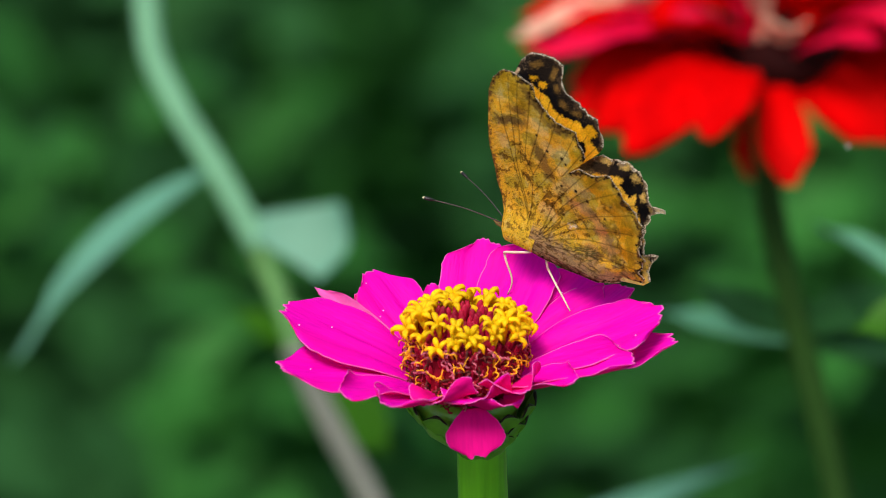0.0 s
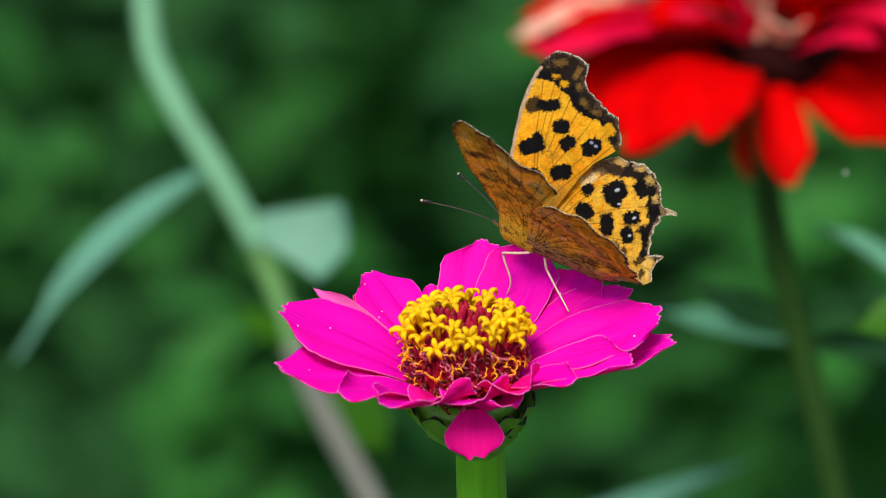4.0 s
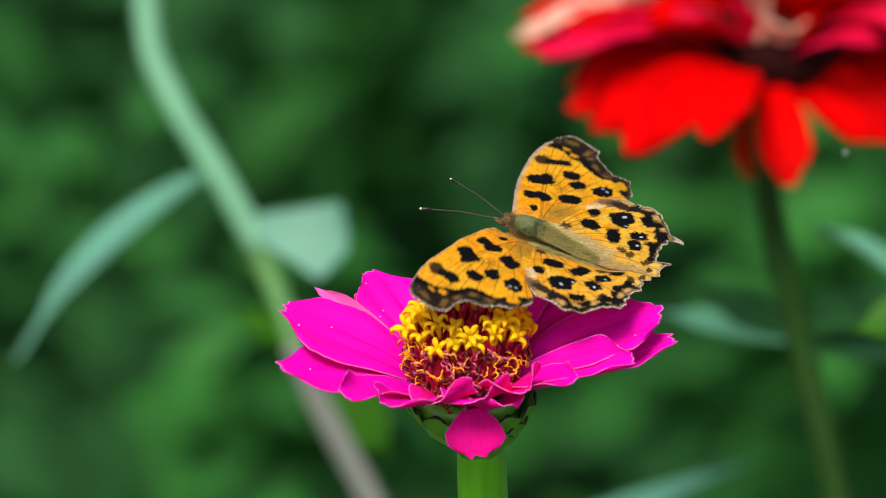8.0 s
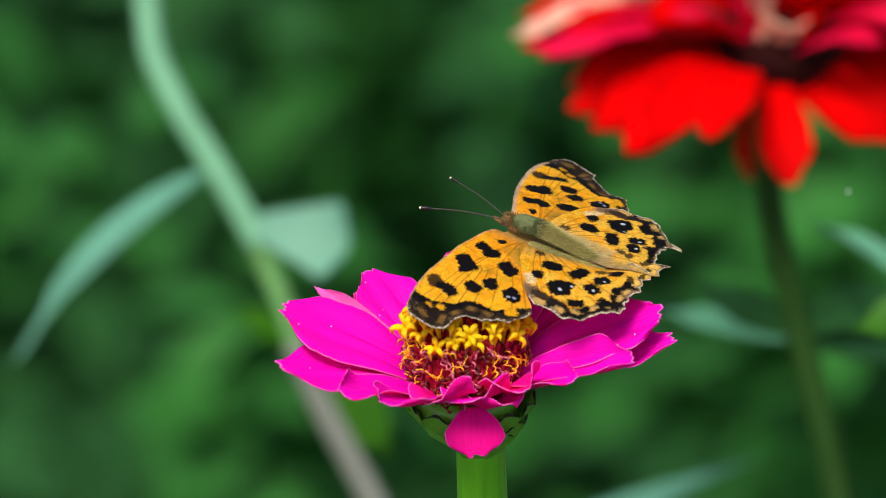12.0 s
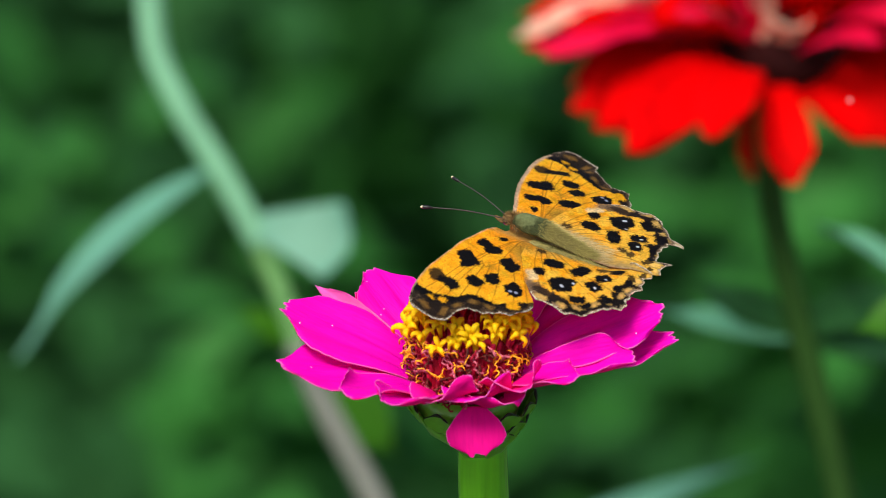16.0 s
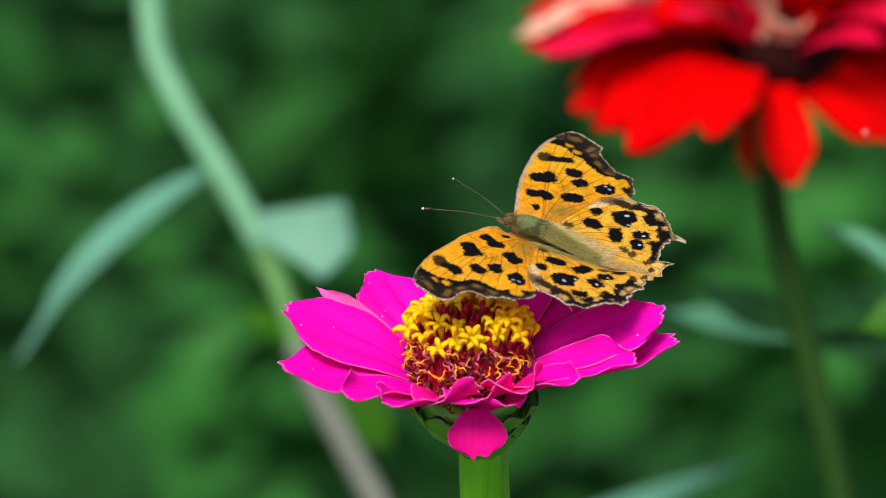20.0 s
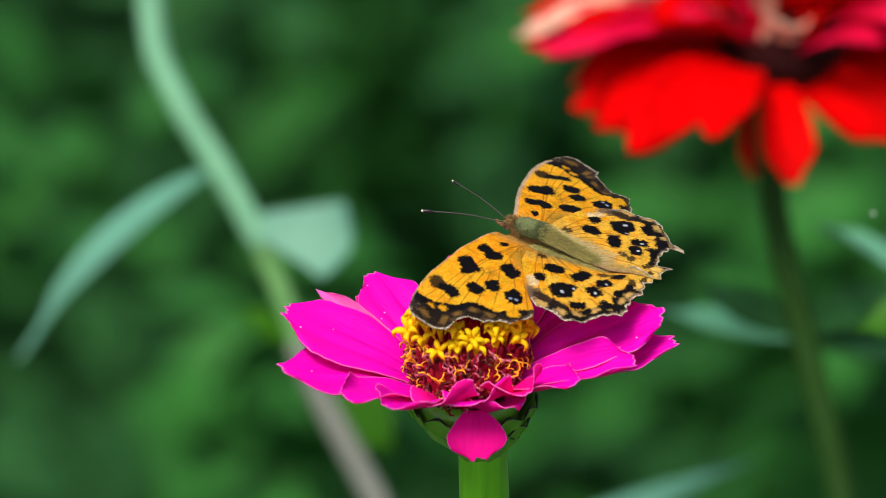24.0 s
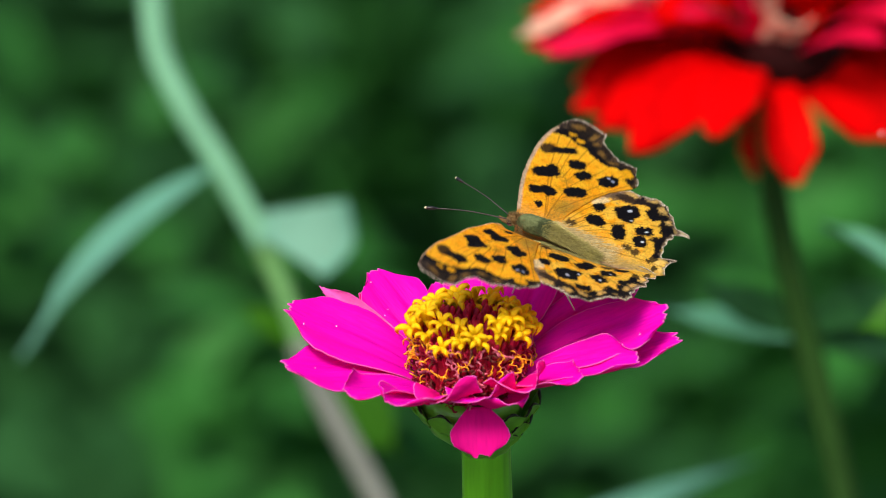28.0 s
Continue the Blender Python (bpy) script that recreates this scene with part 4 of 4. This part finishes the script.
def under_side(px, py, poly, fore):
    """Underside: ochre cells crossed by brown and mauve bands, short dark dashes towards the root, thin veins."""
    n1, n2, n3 = field(px, py, 0.030, 9.0), field(px, py, 0.09, 10.0), field(px, py, 0.4, 11.0)
    n4 = field(px, py, 0.16, 14.0)
    jx, jy = px + 8 * n2 + 5 * n4, py + 8 * field(px, py, 0.09, 21.0) + 5 * field(px, py, 0.16, 22.0)
    root = np.hypot(px - 62, py - 12)
    turn = np.degrees(np.arctan2(py - 12, px - 62))
    border, _, _ = edge_distance(px, py, poly[8:30] if fore else poly[5:39])
    col = np.tile(np.array((0.99, 0.62, 0.050)), (len(px), 1))
    col = over(col, (0.98, 0.70, 0.16), 1.6 * n2 + 0.7 * n4)
    col = over(col, (0.62, 0.32, 0.02), -1.1 * n2 - 0.5 * n4 - 0.45)
    brown, cream = (0.13, 0.055, 0.012), (0.98, 0.74, 0.26)
    if fore:
        front, _, _ = edge_distance(px, py, poly[1:9])
        col = spread(col, (0.98, 0.62, 0.045), jx, jy, ((106, 137, 27, 14, -12), (116, 84, 26, 19, 16), (90, 37, 27, 17, 6), (101, 172, 11, 9, 116)), 8, 0.7)
        col = spread(col, cream, jx, jy, ((150, 174, 16, 12, 70), (81, 234, 21, 11, 30), (57, 198, 18, 11, 34), (29, 195, 17, 12, 49), (164, 266, 10, 7, 77), (25, 164, 13, 9, -6)), 5, 0.9)
        col = spread(col, (0.15, 0.075, 0.045), jx, jy, ((93, 281, 37, 8, 53), (40, 249, 30, 8, 7), (131, 224, 28, 10, -8), (66, 164, 42, 11, 56), (124, 252, 16, 8, 0), (160, 216, 12, 9, 0)), 6, 0.75)
        col = spread(col, (0.80, 0.47, 0.02), jx, jy, ((159, 308, 10, 10, 84), (136, 297, 15, 10, 70), (118, 270, 12, 9, 72), (3, 205, 14, 10, 94), (60, 262, 12, 5, 10)), 3.5, 0.95)
        col = spread(col, brown, jx, jy, ((142, 141, 16, 5, 0), (102, 155, 20, 5, 32), (125, 176, 15, 5, 3), (150, 110, 12, 4, -20), (96, 118, 14, 4, 40)), 3, 0.85)
        col = spread(col, (0.045, 0.025, 0.02), px, py, ((59, 191, 3, 3, 0), (30, 186, 3.2, 3.2, 0), (20, 179, 2.6, 2.6, 0), (84, 214, 2.6, 2.6, 0)), 2)
        col = over(col, (0.26, 0.13, 0.04), 0.7 * (8 - front) / 5 + 1.6 * n4 * (front < 12))
    else:
        col = spread(col, (0.84, 0.45, 0.016), jx, jy, ((-33, 180, 23, 11, 6), (-93, 165, 34, 14, 15), (-122, 98, 38, 16, 78), (-97, 127, 18, 11, 64), (-55, 157, 23, 11, 21), (-132, 42, 28, 11, 54)), 6, 0.9)
        col = spread(col, cream, jx, jy, ((12, 148, 34, 12, 129), (-20, 149, 16, 12, 11), (45, 72, 22, 12, 14)), 6, 0.85)
        col = spread(col, (0.56, 0.29, 0.17), jx, jy, ((-42, 108, 32, 12, 26), (-79, 65, 32, 14, 49), (-8, 113, 19, 10, 15), (-58, 33, 18, 12, 36)), 7, 0.65)
        col = spread(col, brown, jx, jy, ((53, 108, 17, 10, 133), (40, 86, 16, 7, 10), (-103, 78, 29, 4, 73), (-112, 28, 24, 6, 35), (-66, 103, 17, 4, 18), (-72, 140, 22, 4, 40), (-20, 90, 14, 4, 30)), 3.5, 0.8)
        # hoary inner field with dark streaks
        col = over(col, (0.52, 0.33, 0.17), 0.75 * (36 - py + 0.12 * px) / 16 + 0.7 * n2)
        streak = field((py - 0.12 * px) * 0.22, px * 0.035, 1.0, 27.0)
        col = over(col, (0.12, 0.06, 0.05), np.clip((streak - 0.12) * 4, 0, 0.75) * np.clip((46 - py) / 14, 0, 1))
        col = spread(col, (0.98, 0.86, 0.70), jx, jy, ((-13, 66, 8, 3.5, 0), (-5, 65, 4, 6, 20)), 2)
        col = spread(col, (0.045, 0.025, 0.02), px, py, ((21, 141, 2.8, 2.8, 0), (-9, 144, 3.4, 3.4, 0), (-33, 131, 3.4, 3.4, 0), (-72, 112, 2.6, 2.6, 0)), 2)
    # short dashes across the cells, densest near the root
    dash = field(root * 0.12 + 1.2 * n2, turn * 0.085, 1.0, 17.0)
    col = over(col, (0.16, 0.07, 0.014), np.clip((dash - 0.22) * 10, 0, 0.8) * np.clip((175 - root) / 50, 0.12, 1))
    fine = field(root * 0.34, turn * 0.16, 1.0, 31.0)
    col = over(col, (0.20, 0.09, 0.02), np.clip((fine - 0.36) * 4, 0, 0.4))
    col = over(col, (0.16, 0.08, 0.025), 0.8 * (10 + 16 * n2 - border) / 6)
    col = over(col, (0.03, 0.02, 0.015), (4.5 + 14 * n4 - border) / 4)
    col = ribs(col, (0.075, 0.03, 0.010), px, py, FORE_VEINS if fore else HIND_VEINS, 1.7, 0.6)
    col = over(col, (0.70, 0.58, 0.42), (2.0 - border) * (n3 > -0.1))
    return col * (1 + 0.22 * n3[:, None] + grain(px))


def wing_mesh(name, poly, side, fore):
    """A thin wing with painted scales on both faces; side 1 is the butterfly's left."""
    rim = []
    n = len(poly)
    rnd = random.Random(4)
    for i in range(n):
        (ax, ay), (bx, by) = poly[i], poly[(i + 1) % n]
        k2 = max(1, int(math.hypot(bx - ax, by - ay) / 6))
        for s in range(k2):
            t = s / k2
            jag = 1.3 if 8 < i < 28 else 0.3
            rim.append((ax + (bx - ax) * t + rnd.uniform(-jag, jag), ay + (by - ay) * t + rnd.uniform(-jag, jag)))
    loop = rim + [rim[0]]
    st = 1.25
    xs = np.arange(min(p[0] for p in rim) - 3, max(p[0] for p in rim) + 4, st)
    ys = np.arange(min(p[1] for p in rim) - 3, max(p[1] for p in rim) + 4, st)
    gx2, gy2 = np.meshgrid(xs, ys)
    W, H = len(xs), len(ys)
    px, py = gx2.ravel(), gy2.ravel()
    ins = inside(px, py, rim).reshape(H, W)
    q = ins[:-1, :-1] | ins[1:, :-1] | ins[:-1, 1:] | ins[1:, 1:]
    cells = np.argwhere(q)
    ids = cells[:, 0] * W + cells[:, 1]
    quads = np.stack([ids, ids + 1, ids + W + 1, ids + W], 1)
    used = np.unique(quads)
    remap = np.full(W * H, -1)
    remap[used] = np.arange(len(used))
    quads = remap[quads]
    px, py = px[used], py[used]
    out = ~ins.ravel()[used]
    _, ox, oy = edge_distance(px[out], py[out], loop)
    px[out], py[out] = ox, oy
    # the far side gets the paler colours that imitate sheen
    upper = fore_upper(px, py, poly, 9 if side < 0 else 4) if fore else hind_upper(px, py, poly, side < 0)
    lower = under_side(px, py, poly, fore)
    # gentle camber with ribs along the veins
    r = np.hypot(px - 66, py - 10)
    ang = np.arctan2(py - 10, px - 66)
    z = 5 * np.sin(np.clip(r / 300, 0, 1) * math.pi) + 1.2 * np.sin(ang * 26) * np.clip(r / 200, 0, 1) + (2.5 * np.sin(px * 0.07 + py * 0.03) * np.clip((r - 120) / 150, 0, 1))
    z -= (28 if fore else 22 if side > 0 else 13) * np.exp(-((py + 4) / 38) ** 2) * np.clip((145 - px) / 20, 0, 1) * np.clip((px + 120) / 40, 0, 1)
    z += 1.5 if fore else -2.5
    m = len(px)
    verts = np.concatenate([np.stack([px, side * py, z], 1), np.stack([px, side * py, z - 1.4], 1)]) * U
    a = quads if side < 0 else quads[:, ::-1]
    a = a[:, ::-1]
    faces = [tuple(int(v) for v in f) for f in a] + [tuple(int(v) + m for v in f[::-1]) for f in a]
    count = {}
    for f in a:
        for i in range(4):
            e = (int(f[i]), int(f[(i + 1) % 4]))
            count[e] = 1
    for (i, j) in list(count):
        if (j, i) not in count:
            faces.append((j, i, i + m, j + m))
    slots = [0] * len(a) + [1] * len(a) + [0] * (len(faces) - 2 * len(a))
    ob = link(name, verts, faces, WING, butterfly, "orange wing with black spots, bark-brown underneath", True, (WING_UNDER,), slots)
    att = ob.data.color_attributes.new("scales", "FLOAT_COLOR", "POINT")
    rgba = np.ones((2 * m, 4))
    rgba[:m, :3], rgba[m:, :3] = np.clip(upper, 0.003, 1), np.clip(lower, 0.003, 1)
    att.data.foreach_set("color", rgba.ravel())
    # light that crosses the wing is filtered by both faces; dark scales are opaque
    up, low = np.clip(upper, 0.003, 1), np.clip(lower, 0.003, 1)
    clear_up, clear_low = np.clip((upper[:, :1] - 0.03) / 0.40, 0, 1), np.clip((lower[:, :1] - 0.03) / 0.28, 0, 1)
    att = ob.data.color_attributes.new("through", "FLOAT_COLOR", "POINT")
    rgba[:m, :3], rgba[m:, :3] = (up * low) ** 0.60 * clear_up * (0.5 + 0.5 * clear_low), (up ** 0.5 * low ** 1.5) ** 0.30 * clear_low * (0.85 + 0.15 * clear_up)
    att.data.foreach_set("color", rgba.ravel())
    return ob


near_fore = wing_mesh("forewing", FORE, 1, True)
near_hind = wing_mesh("hindwing", WORN, 1, False)
far_fore = wing_mesh("forewing", FORE, -1, True)
far_hind = wing_mesh("hindwing", [(x, max(y, -7)) for x, y in HIND], -1, False)


def wing_pose(side, lift, fore):
    """Lift 0 is spread flat, 90 closed over the back; the forewing swings back a little as it rises."""
    if fore:
        return Matrix.Rotation(radians(side * lift), 4, "X") @ Matrix.Rotation(radians(side * (1.4 - 0.052 * lift)), 4, "Z")
    back = 2 + 0.95 * lift - 5 * math.sin(radians(2 * lift))
    return Matrix.Rotation(radians(side * back), 4, "X") @ Matrix.Rotation(radians(side * (2.7 - 0.05 * back)), 4, "Z")


def lathe(name, points, radii, material, flat=1.0, label="", sides=20):
    v, f = tube(smooth_line([Vector(p) * U for p in points], 4), list(np.interp(np.linspace(0, len(radii) - 1, (len(radii) - 1) * 4 + 1), range(len(radii)), radii) * U), sides, (0, 1, 0))
    return link(name, v, f, material, butterfly, label)


lathe("thorax", [(112, 0, 0), (106, 0, 2), (94, 0, 4), (78, 0, 4), (64, 0, 3), (54, 0, 0)], [8, 13, 17, 18, 15, 9], FUR_OLIVE, label="olive furry thorax")
lathe("abdomen", [(62, 0, -3), (42, 0, -3), (20, 0, -4), (-4, 0, -6), (-28, 0, -9), (-50, 0, -13)], [10, 12, 11, 10, 7, 2], FUR_GREEN, label="golden brown abdomen")
lathe("head", [(136, 0, -7), (132, 0, -5), (124, 0, -2), (112, 0, 1)], [3, 8, 10, 9], FUR_BROWN)
for s in (1, -1):
    lathe("palp", [(152, s * 2, -6), (143, s * 3, -9), (132, s * 4, -9)], [0.8, 2.6, 3.2], FUR_BROWN, label="pointed brown palp")
feelers = []
for s in (1, -1):
    v, f = tube([Vector((126, s * q, -5)) * U for q in (3, 7, 10, 12)], [8 * U, 7.5 * U, 5 * U, 1.5 * U], 14)
    link("eye", v, f, EYE_BROWN, butterfly)
    base, tip = Vector((130, s * 5, -1)), Vector((136 + 128, s * 62, -5))
    mid = (base + tip) / 2 + Vector((0, 0, 5))
    line = smooth_line([base * U, mid * U, tip * U], 8)
    v, f = tube(line, [1.0 * U] * len(line), 6)
    feeler = link("antenna", v, f, ANTENNA, butterfly, "thin grey antenna")
    feelers.append(feeler)
    d = (line[-1] - line[-4]).normalized()
    v, f = tube([line[-1] - d * 16 * U, line[-1] - d * 8 * U, line[-1], line[-1] + d * 3 * U], [1.6 * U, 3.2 * U, 3.2 * U, 2.4 * U], 8)
    link("club", v, f, CLUB, feeler, "black antenna club")
    v, f = tube([line[-1] + d * 2.5 * U, line[-1] + d * 5 * U, line[-1] + d * 6.5 * U], [2.6 * U, 2.2 * U, 0.6 * U], 8)
    link("tip", v, f, CLUB_TIP, feeler, "pale antenna tip")

legs = []
# (x, y, nearness): from the breast over a sharp knee to the petal
for pts in ([(946, 438, -50), (938, 446, -46), (914, 447, -52), (894, 446.5, -58), (893, 450, -65), (897, 466, -67), (905, 488, -72), (906, 504, -80), (899, 522, -92)],
            [(966, 440, -44), (967, 458, -46), (969, 472, -50), (971, 478, -54), (984, 504, -45), (997, 528, -38), (1009, 551, -32)]):
    line = smooth_line([BODY_LATER.inverted() @ (plan(x, y, 0) + TOWARD * near * U) for x, y, near in pts], 3)
    v, f = tube(line, list(np.interp(np.linspace(0, 1, len(line)), [0, 0.4, 0.7, 1], [2.9, 2.4, 2.0, 1.3]) * U), 8)
    legs.append(link("leg", v, f, LEG_CREAM, butterfly, "cream-coloured leg"))

# short fur on the body, longer hair that lies over the roots of the wings
rnd = random.Random(12)


def hairs(name, count, make, material, label, parent=None):
    fv, ff = [], []
    for _ in range(count):
        c, d, w = make()
        s = d.cross(Vector((0.3, 0.2, 1))).normalized() * w
        o = len(fv)
        fv += [(c - s) * U, (c + s) * U, (c + d * 0.6 + s * 0.7) * U, (c + d) * U]
        ff += [(o, o + 1, o + 2), (o, o + 2, o + 3)]
    return tagged(link(name, fv, ff, material, parent or butterfly, label), kind="stuff")


def body_hair(lo, hi):
    x = rnd.uniform(lo, hi)
    a = rnd.uniform(-0.3, math.pi + 0.3)
    rr = float(np.interp(x, [-50, -28, -4, 20, 44, 66, 90, 108, 120], [2, 7, 9, 10, 12, 16, 16, 12, 7]))
    zc = float(np.interp(x, [-50, 0, 66, 120], [-13, -6, 4, 0]))
    nrm = Vector((0, math.cos(a), math.sin(a)))
    c = Vector((x, 0, zc)) + nrm * (rr - 1)
    d = (nrm * (0.55 if x < 60 else 0.3) + Vector((-1.0, rnd.uniform(-0.4, 0.4), rnd.uniform(-0.1, 0.3)))).normalized() * rnd.uniform(9, 20 if x < 60 else 14)
    return c, d, 0.7


def head_hair():
    a = rnd.uniform(-0.6, math.pi + 0.6)
    x = rnd.uniform(96, 134)
    nrm = Vector((0, math.cos(a), math.sin(a)))
    c = Vector((x, 0, -1)) + nrm * float(np.interp(x, [96, 110, 124, 134], [16, 11, 9, 4]))
    return c, (nrm * 0.8 + Vector((rnd.uniform(-0.5, 0.7), 0, 0))).normalized() * rnd.uniform(5, 10), 0.6


def root_hair(side):
    """Hair on a hindwing's root, in the wing's own space."""
    x, y = rnd.uniform(-62, 72), rnd.uniform(-6 if side > 0 else -4, 34)
    c = Vector((x, side * y, (-22 if side > 0 else -13) * math.exp(-((y + 4) / 38) ** 2) + 1.5))
    d = Vector((rnd.uniform(-1.1, -0.6), side * rnd.uniform(0.1, 0.7), rnd.uniform(0.05, 0.35))).normalized() * rnd.uniform(12, 30)
    return c, d, 0.6


hairs("thorax_fur", 2200, lambda: body_hair(58, 120), FUR_OLIVE, "olive grey hair on the thorax")
hairs("head_fur", 500, lambda: head_hair(), FUR_BROWN, "brown hair on head and shoulders")
hairs("abdomen_fur", 3000, lambda: body_hair(-46, 66), FUR_GREEN, "golden hair on the abdomen")
hairs("wing_root_fur", 900, lambda: root_hair(1), FUR_GREEN, "long pale hair at the wing root", near_hind)
hairs("wing_root_fur", 1500, lambda: root_hair(-1), FUR_GOLD, "long pale hair at the wing root", far_hind)


# ---------------------------------------------------------------- a pale speck drifting in the air
def bead(x, y, back, size):
    # one pale bead stands in for small blurred specks of unknown kind
    ob = thing("drifting_speck", Matrix.Translation(plan(x, y, back)), "tiny pale speck drifting in the air", "seed fluff")
    v, f = tube([(0, 0, -1.0 * size), (0, 0, -0.75 * size), (0, 0, -0.2 * size), (0, 0, 0.4 * size), (0, 0, 0.9 * size), (0, 0, 1.15 * size)],
                [0.15 * size, 0.66 * size, 0.98 * size, 0.85 * size, 0.3 * size, 0.05 * size], 10)
    link("speck_bead", v, f, FLOATING_SPECK, ob)
    return ob


beads = [bead(1500, 200, 0.12, 0.0003)]


# ---------------------------------------------------------------- what moves
def sway(m, dx, dy):
    """The pose m, shifted by dx, dy units across the sight line."""
    return Matrix.Translation(RIGHT * (dx * U) - UPWARD * (dy * U)) @ m


def motions():
    breeze_a = [(0, -0.3, 0.2), (1, -1.1, 0.2), (2, -2, 0.4), (3, -3.4, 2), (3.5, -2.5, 2), (5.5, 0.4, 0.9), (6, 1.6, 1), (7, -2.6, 1.8), (8, 0, -0.1), (9, -4, 0.5), (10, -2.1, 1.1), (11, -3.8, 0.7), (12, -2.6, -0.1), (12.5, -4.4, -0.1), (14.5, -4.9, -1.3)]
    breeze_b = [(15, -2.8, -1.8), (16, -4.1, -1.4), (17, -3.7, -0.7), (18, -3.2, 0.4), (19, -1.6, 0.8), (20, -2.1, 2.7), (21, -4.6, 5), (21.5, -4.3, 5.1), (23.5, -4.8, 6.3), (24, -4.2, 6.3), (25, -11, 7.2), (26, -5.7, 5.4), (27, -7, 4.7), (27.5, -4, 2.2), (28, -2, 2)]
    breeze = breeze_a + breeze_b
    walk(pink, [(t, sway(HEAD_POSE, dx, dy)) for t, dx, dy in breeze])
    walk(butterfly, [(t, sway(body_at(t), dx, dy)) for t, dx, dy in breeze])
    walk(beads[0], [(t, Matrix.Translation(plan(x, y, 0.12))) for t, x, y in ((0, 1500, 260), (3, 1496, 310), (8, 1496, 270), (11, 1500, 355), (16, 1498, 180), (17.5, 1510, 170), (19, 1506, 200), (20, 1525, 237), (25, 1540, 390), (28, 1550, 240))])
    # the feet hold on to the petals while the body turns
    for leg in legs:
        walk(leg, [(t, body_at(t).inverted() @ BODY_LATER) for t in (0, 1, 2, 3, 3.5, 5.5, 6, 7, 28)])
    # the antennae are raised a little at first
    root = Matrix.Translation(Vector((130, 0, -1)) * U)
    for feeler in feelers:
        walk(feeler, [(t, root @ Matrix.Rotation(radians(a), 4, "Y") @ root.inverted()) for t, a in ((0, -7), (3.5, -7), (5.5, -3.5), (6, -3.5), (7, 0), (28, 0))])
    # lift of the near and of the far wings
    flap_a = [(0, 82.5, 78.5), (0.1, 79.0, 75), (0.2, 75.5, 73), (0.3, 71.0, 70.5), (0.4, 61, 60), (0.5, 49, 55.5), (0.6, 36.2, 41.7), (0.7, 21.4, 27.6), (0.8, 5.1, 13.6), (0.9, -9.2, 1.3), (1, -10.7, -4.2), (1.1, -8.7, -1.7), (1.2, -3.7, 2.8), (1.3, 0.3, 8.3), (1.4, 11.8, 16.3), (1.5, 20.1, 24.6), (1.6, 31.9, 34.2), (1.7, 44.2, 44.7), (1.8, 60, 55.5), (1.9, 76.0, 73), (2, 84.0, 81.5), (2.2, 84.5, 83.5), (2.3, 85.0, 83), (2.4, 80.5, 74.5), (2.5, 75, 71), (2.6, 68.5, 69.5), (2.8, 49, 53.5), (3, 43.5, 48), (3.2, 54.5, 51), (3.3, 59.5, 54), (3.4, 62, 54), (3.5, 61.5, 60.5)]
    flap_b = [(5.5, 46.5, 42), (5.6, 65.5, 55), (5.7, 74, 64), (5.8, 73.5, 66.5), (5.9, 73, 66), (6, 68, 58.5), (6.1, 58, 58.5), (6.2, 46.5, 47.5), (6.3, 34, 33), (6.4, 21.5, 20), (6.5, 7.5, 6), (6.6, -2.5, -1.5), (6.7, 4, -0.5), (6.8, 6.5, 3.5), (6.9, 13.5, 9), (7, 21, 20), (7.1, 28, 26), (7.2, 39, 34), (7.3, 44.5, 38), (7.4, 46.5, 41.5), (7.5, 44, 44), (7.6, 38.5, 36), (7.7, 32, 31), (7.8, 24, 21), (7.9, 10.5, 9), (8, -2.5, 0.3)]
    flap_c = [(8.2, -9.5, -8.2), (8.5, 3.5, 5.3), (8.6, 8.5, 9.3), (9, 0, 0.8), (9.3, -9.5, -8.2), (9.5, -1.5, -0.7), (9.6, 6, 2.8), (10, 4.5, 4.3), (10.3, -10.1, -11.6), (10.5, -9.1, -8.6), (11, -2.6, -2.1), (11.5, -8.6, -8.6), (12, -9.6, -8.6), (12.5, -5.6, -5.6), (14.5, -11.6, -10.6), (15, -6.6, -7.6), (15.5, -12.1, -11.1), (16, -6.6, -6.1), (16.5, -11.6, -11.1), (17, -9.6, -9.6), (17.5, -9.6, -9.6), (18, -12.1, -11.6), (18.5, -8.1, -8.6), (19, -12.1, -12.1), (19.5, -8.1, -8.1)]
    flap_d = [(20, 1.4, 1.9), (20.5, -6.1, -6.1), (21, 5.4, 5.9), (21.5, -7.1, -4.6), (23.5, -1.1, 1.9), (24, -8.6, -6.6), (24.5, -3.6, -4.1), (25, -3.6, -7.1), (25.5, -6.6, -7.1), (26, -9.6, -7.6), (26.2, -11.6, -8.6), (26.3, -8.6, -7.1), (26.4, -6.1, -4.1), (26.5, 3.9, 5.4), (26.6, 20.5, 17.5), (26.7, 35.5, 33.5), (26.8, 48.0, 42.0), (26.9, 52.0, 43.0), (27, 47.0, 45.0), (27.1, 37.0, 35.0), (27.2, 23.0, 23.0), (27.3, 9.6, 4.2), (27.5, -14.1, -4.6), (27.7, -8.6, -6.1), (27.9, -3.1, -1.6), (28, 6.4, 6.4)]
    flap = flap_a + flap_b + flap_c + flap_d
    for part, side, fore in ((near_fore, 1, True), (near_hind, 1, False), (far_fore, -1, True), (far_hind, -1, False)):
        walk(part, [(t, wing_pose(side, near if side > 0 else far, fore)) for t, near, far in flap])


motions()
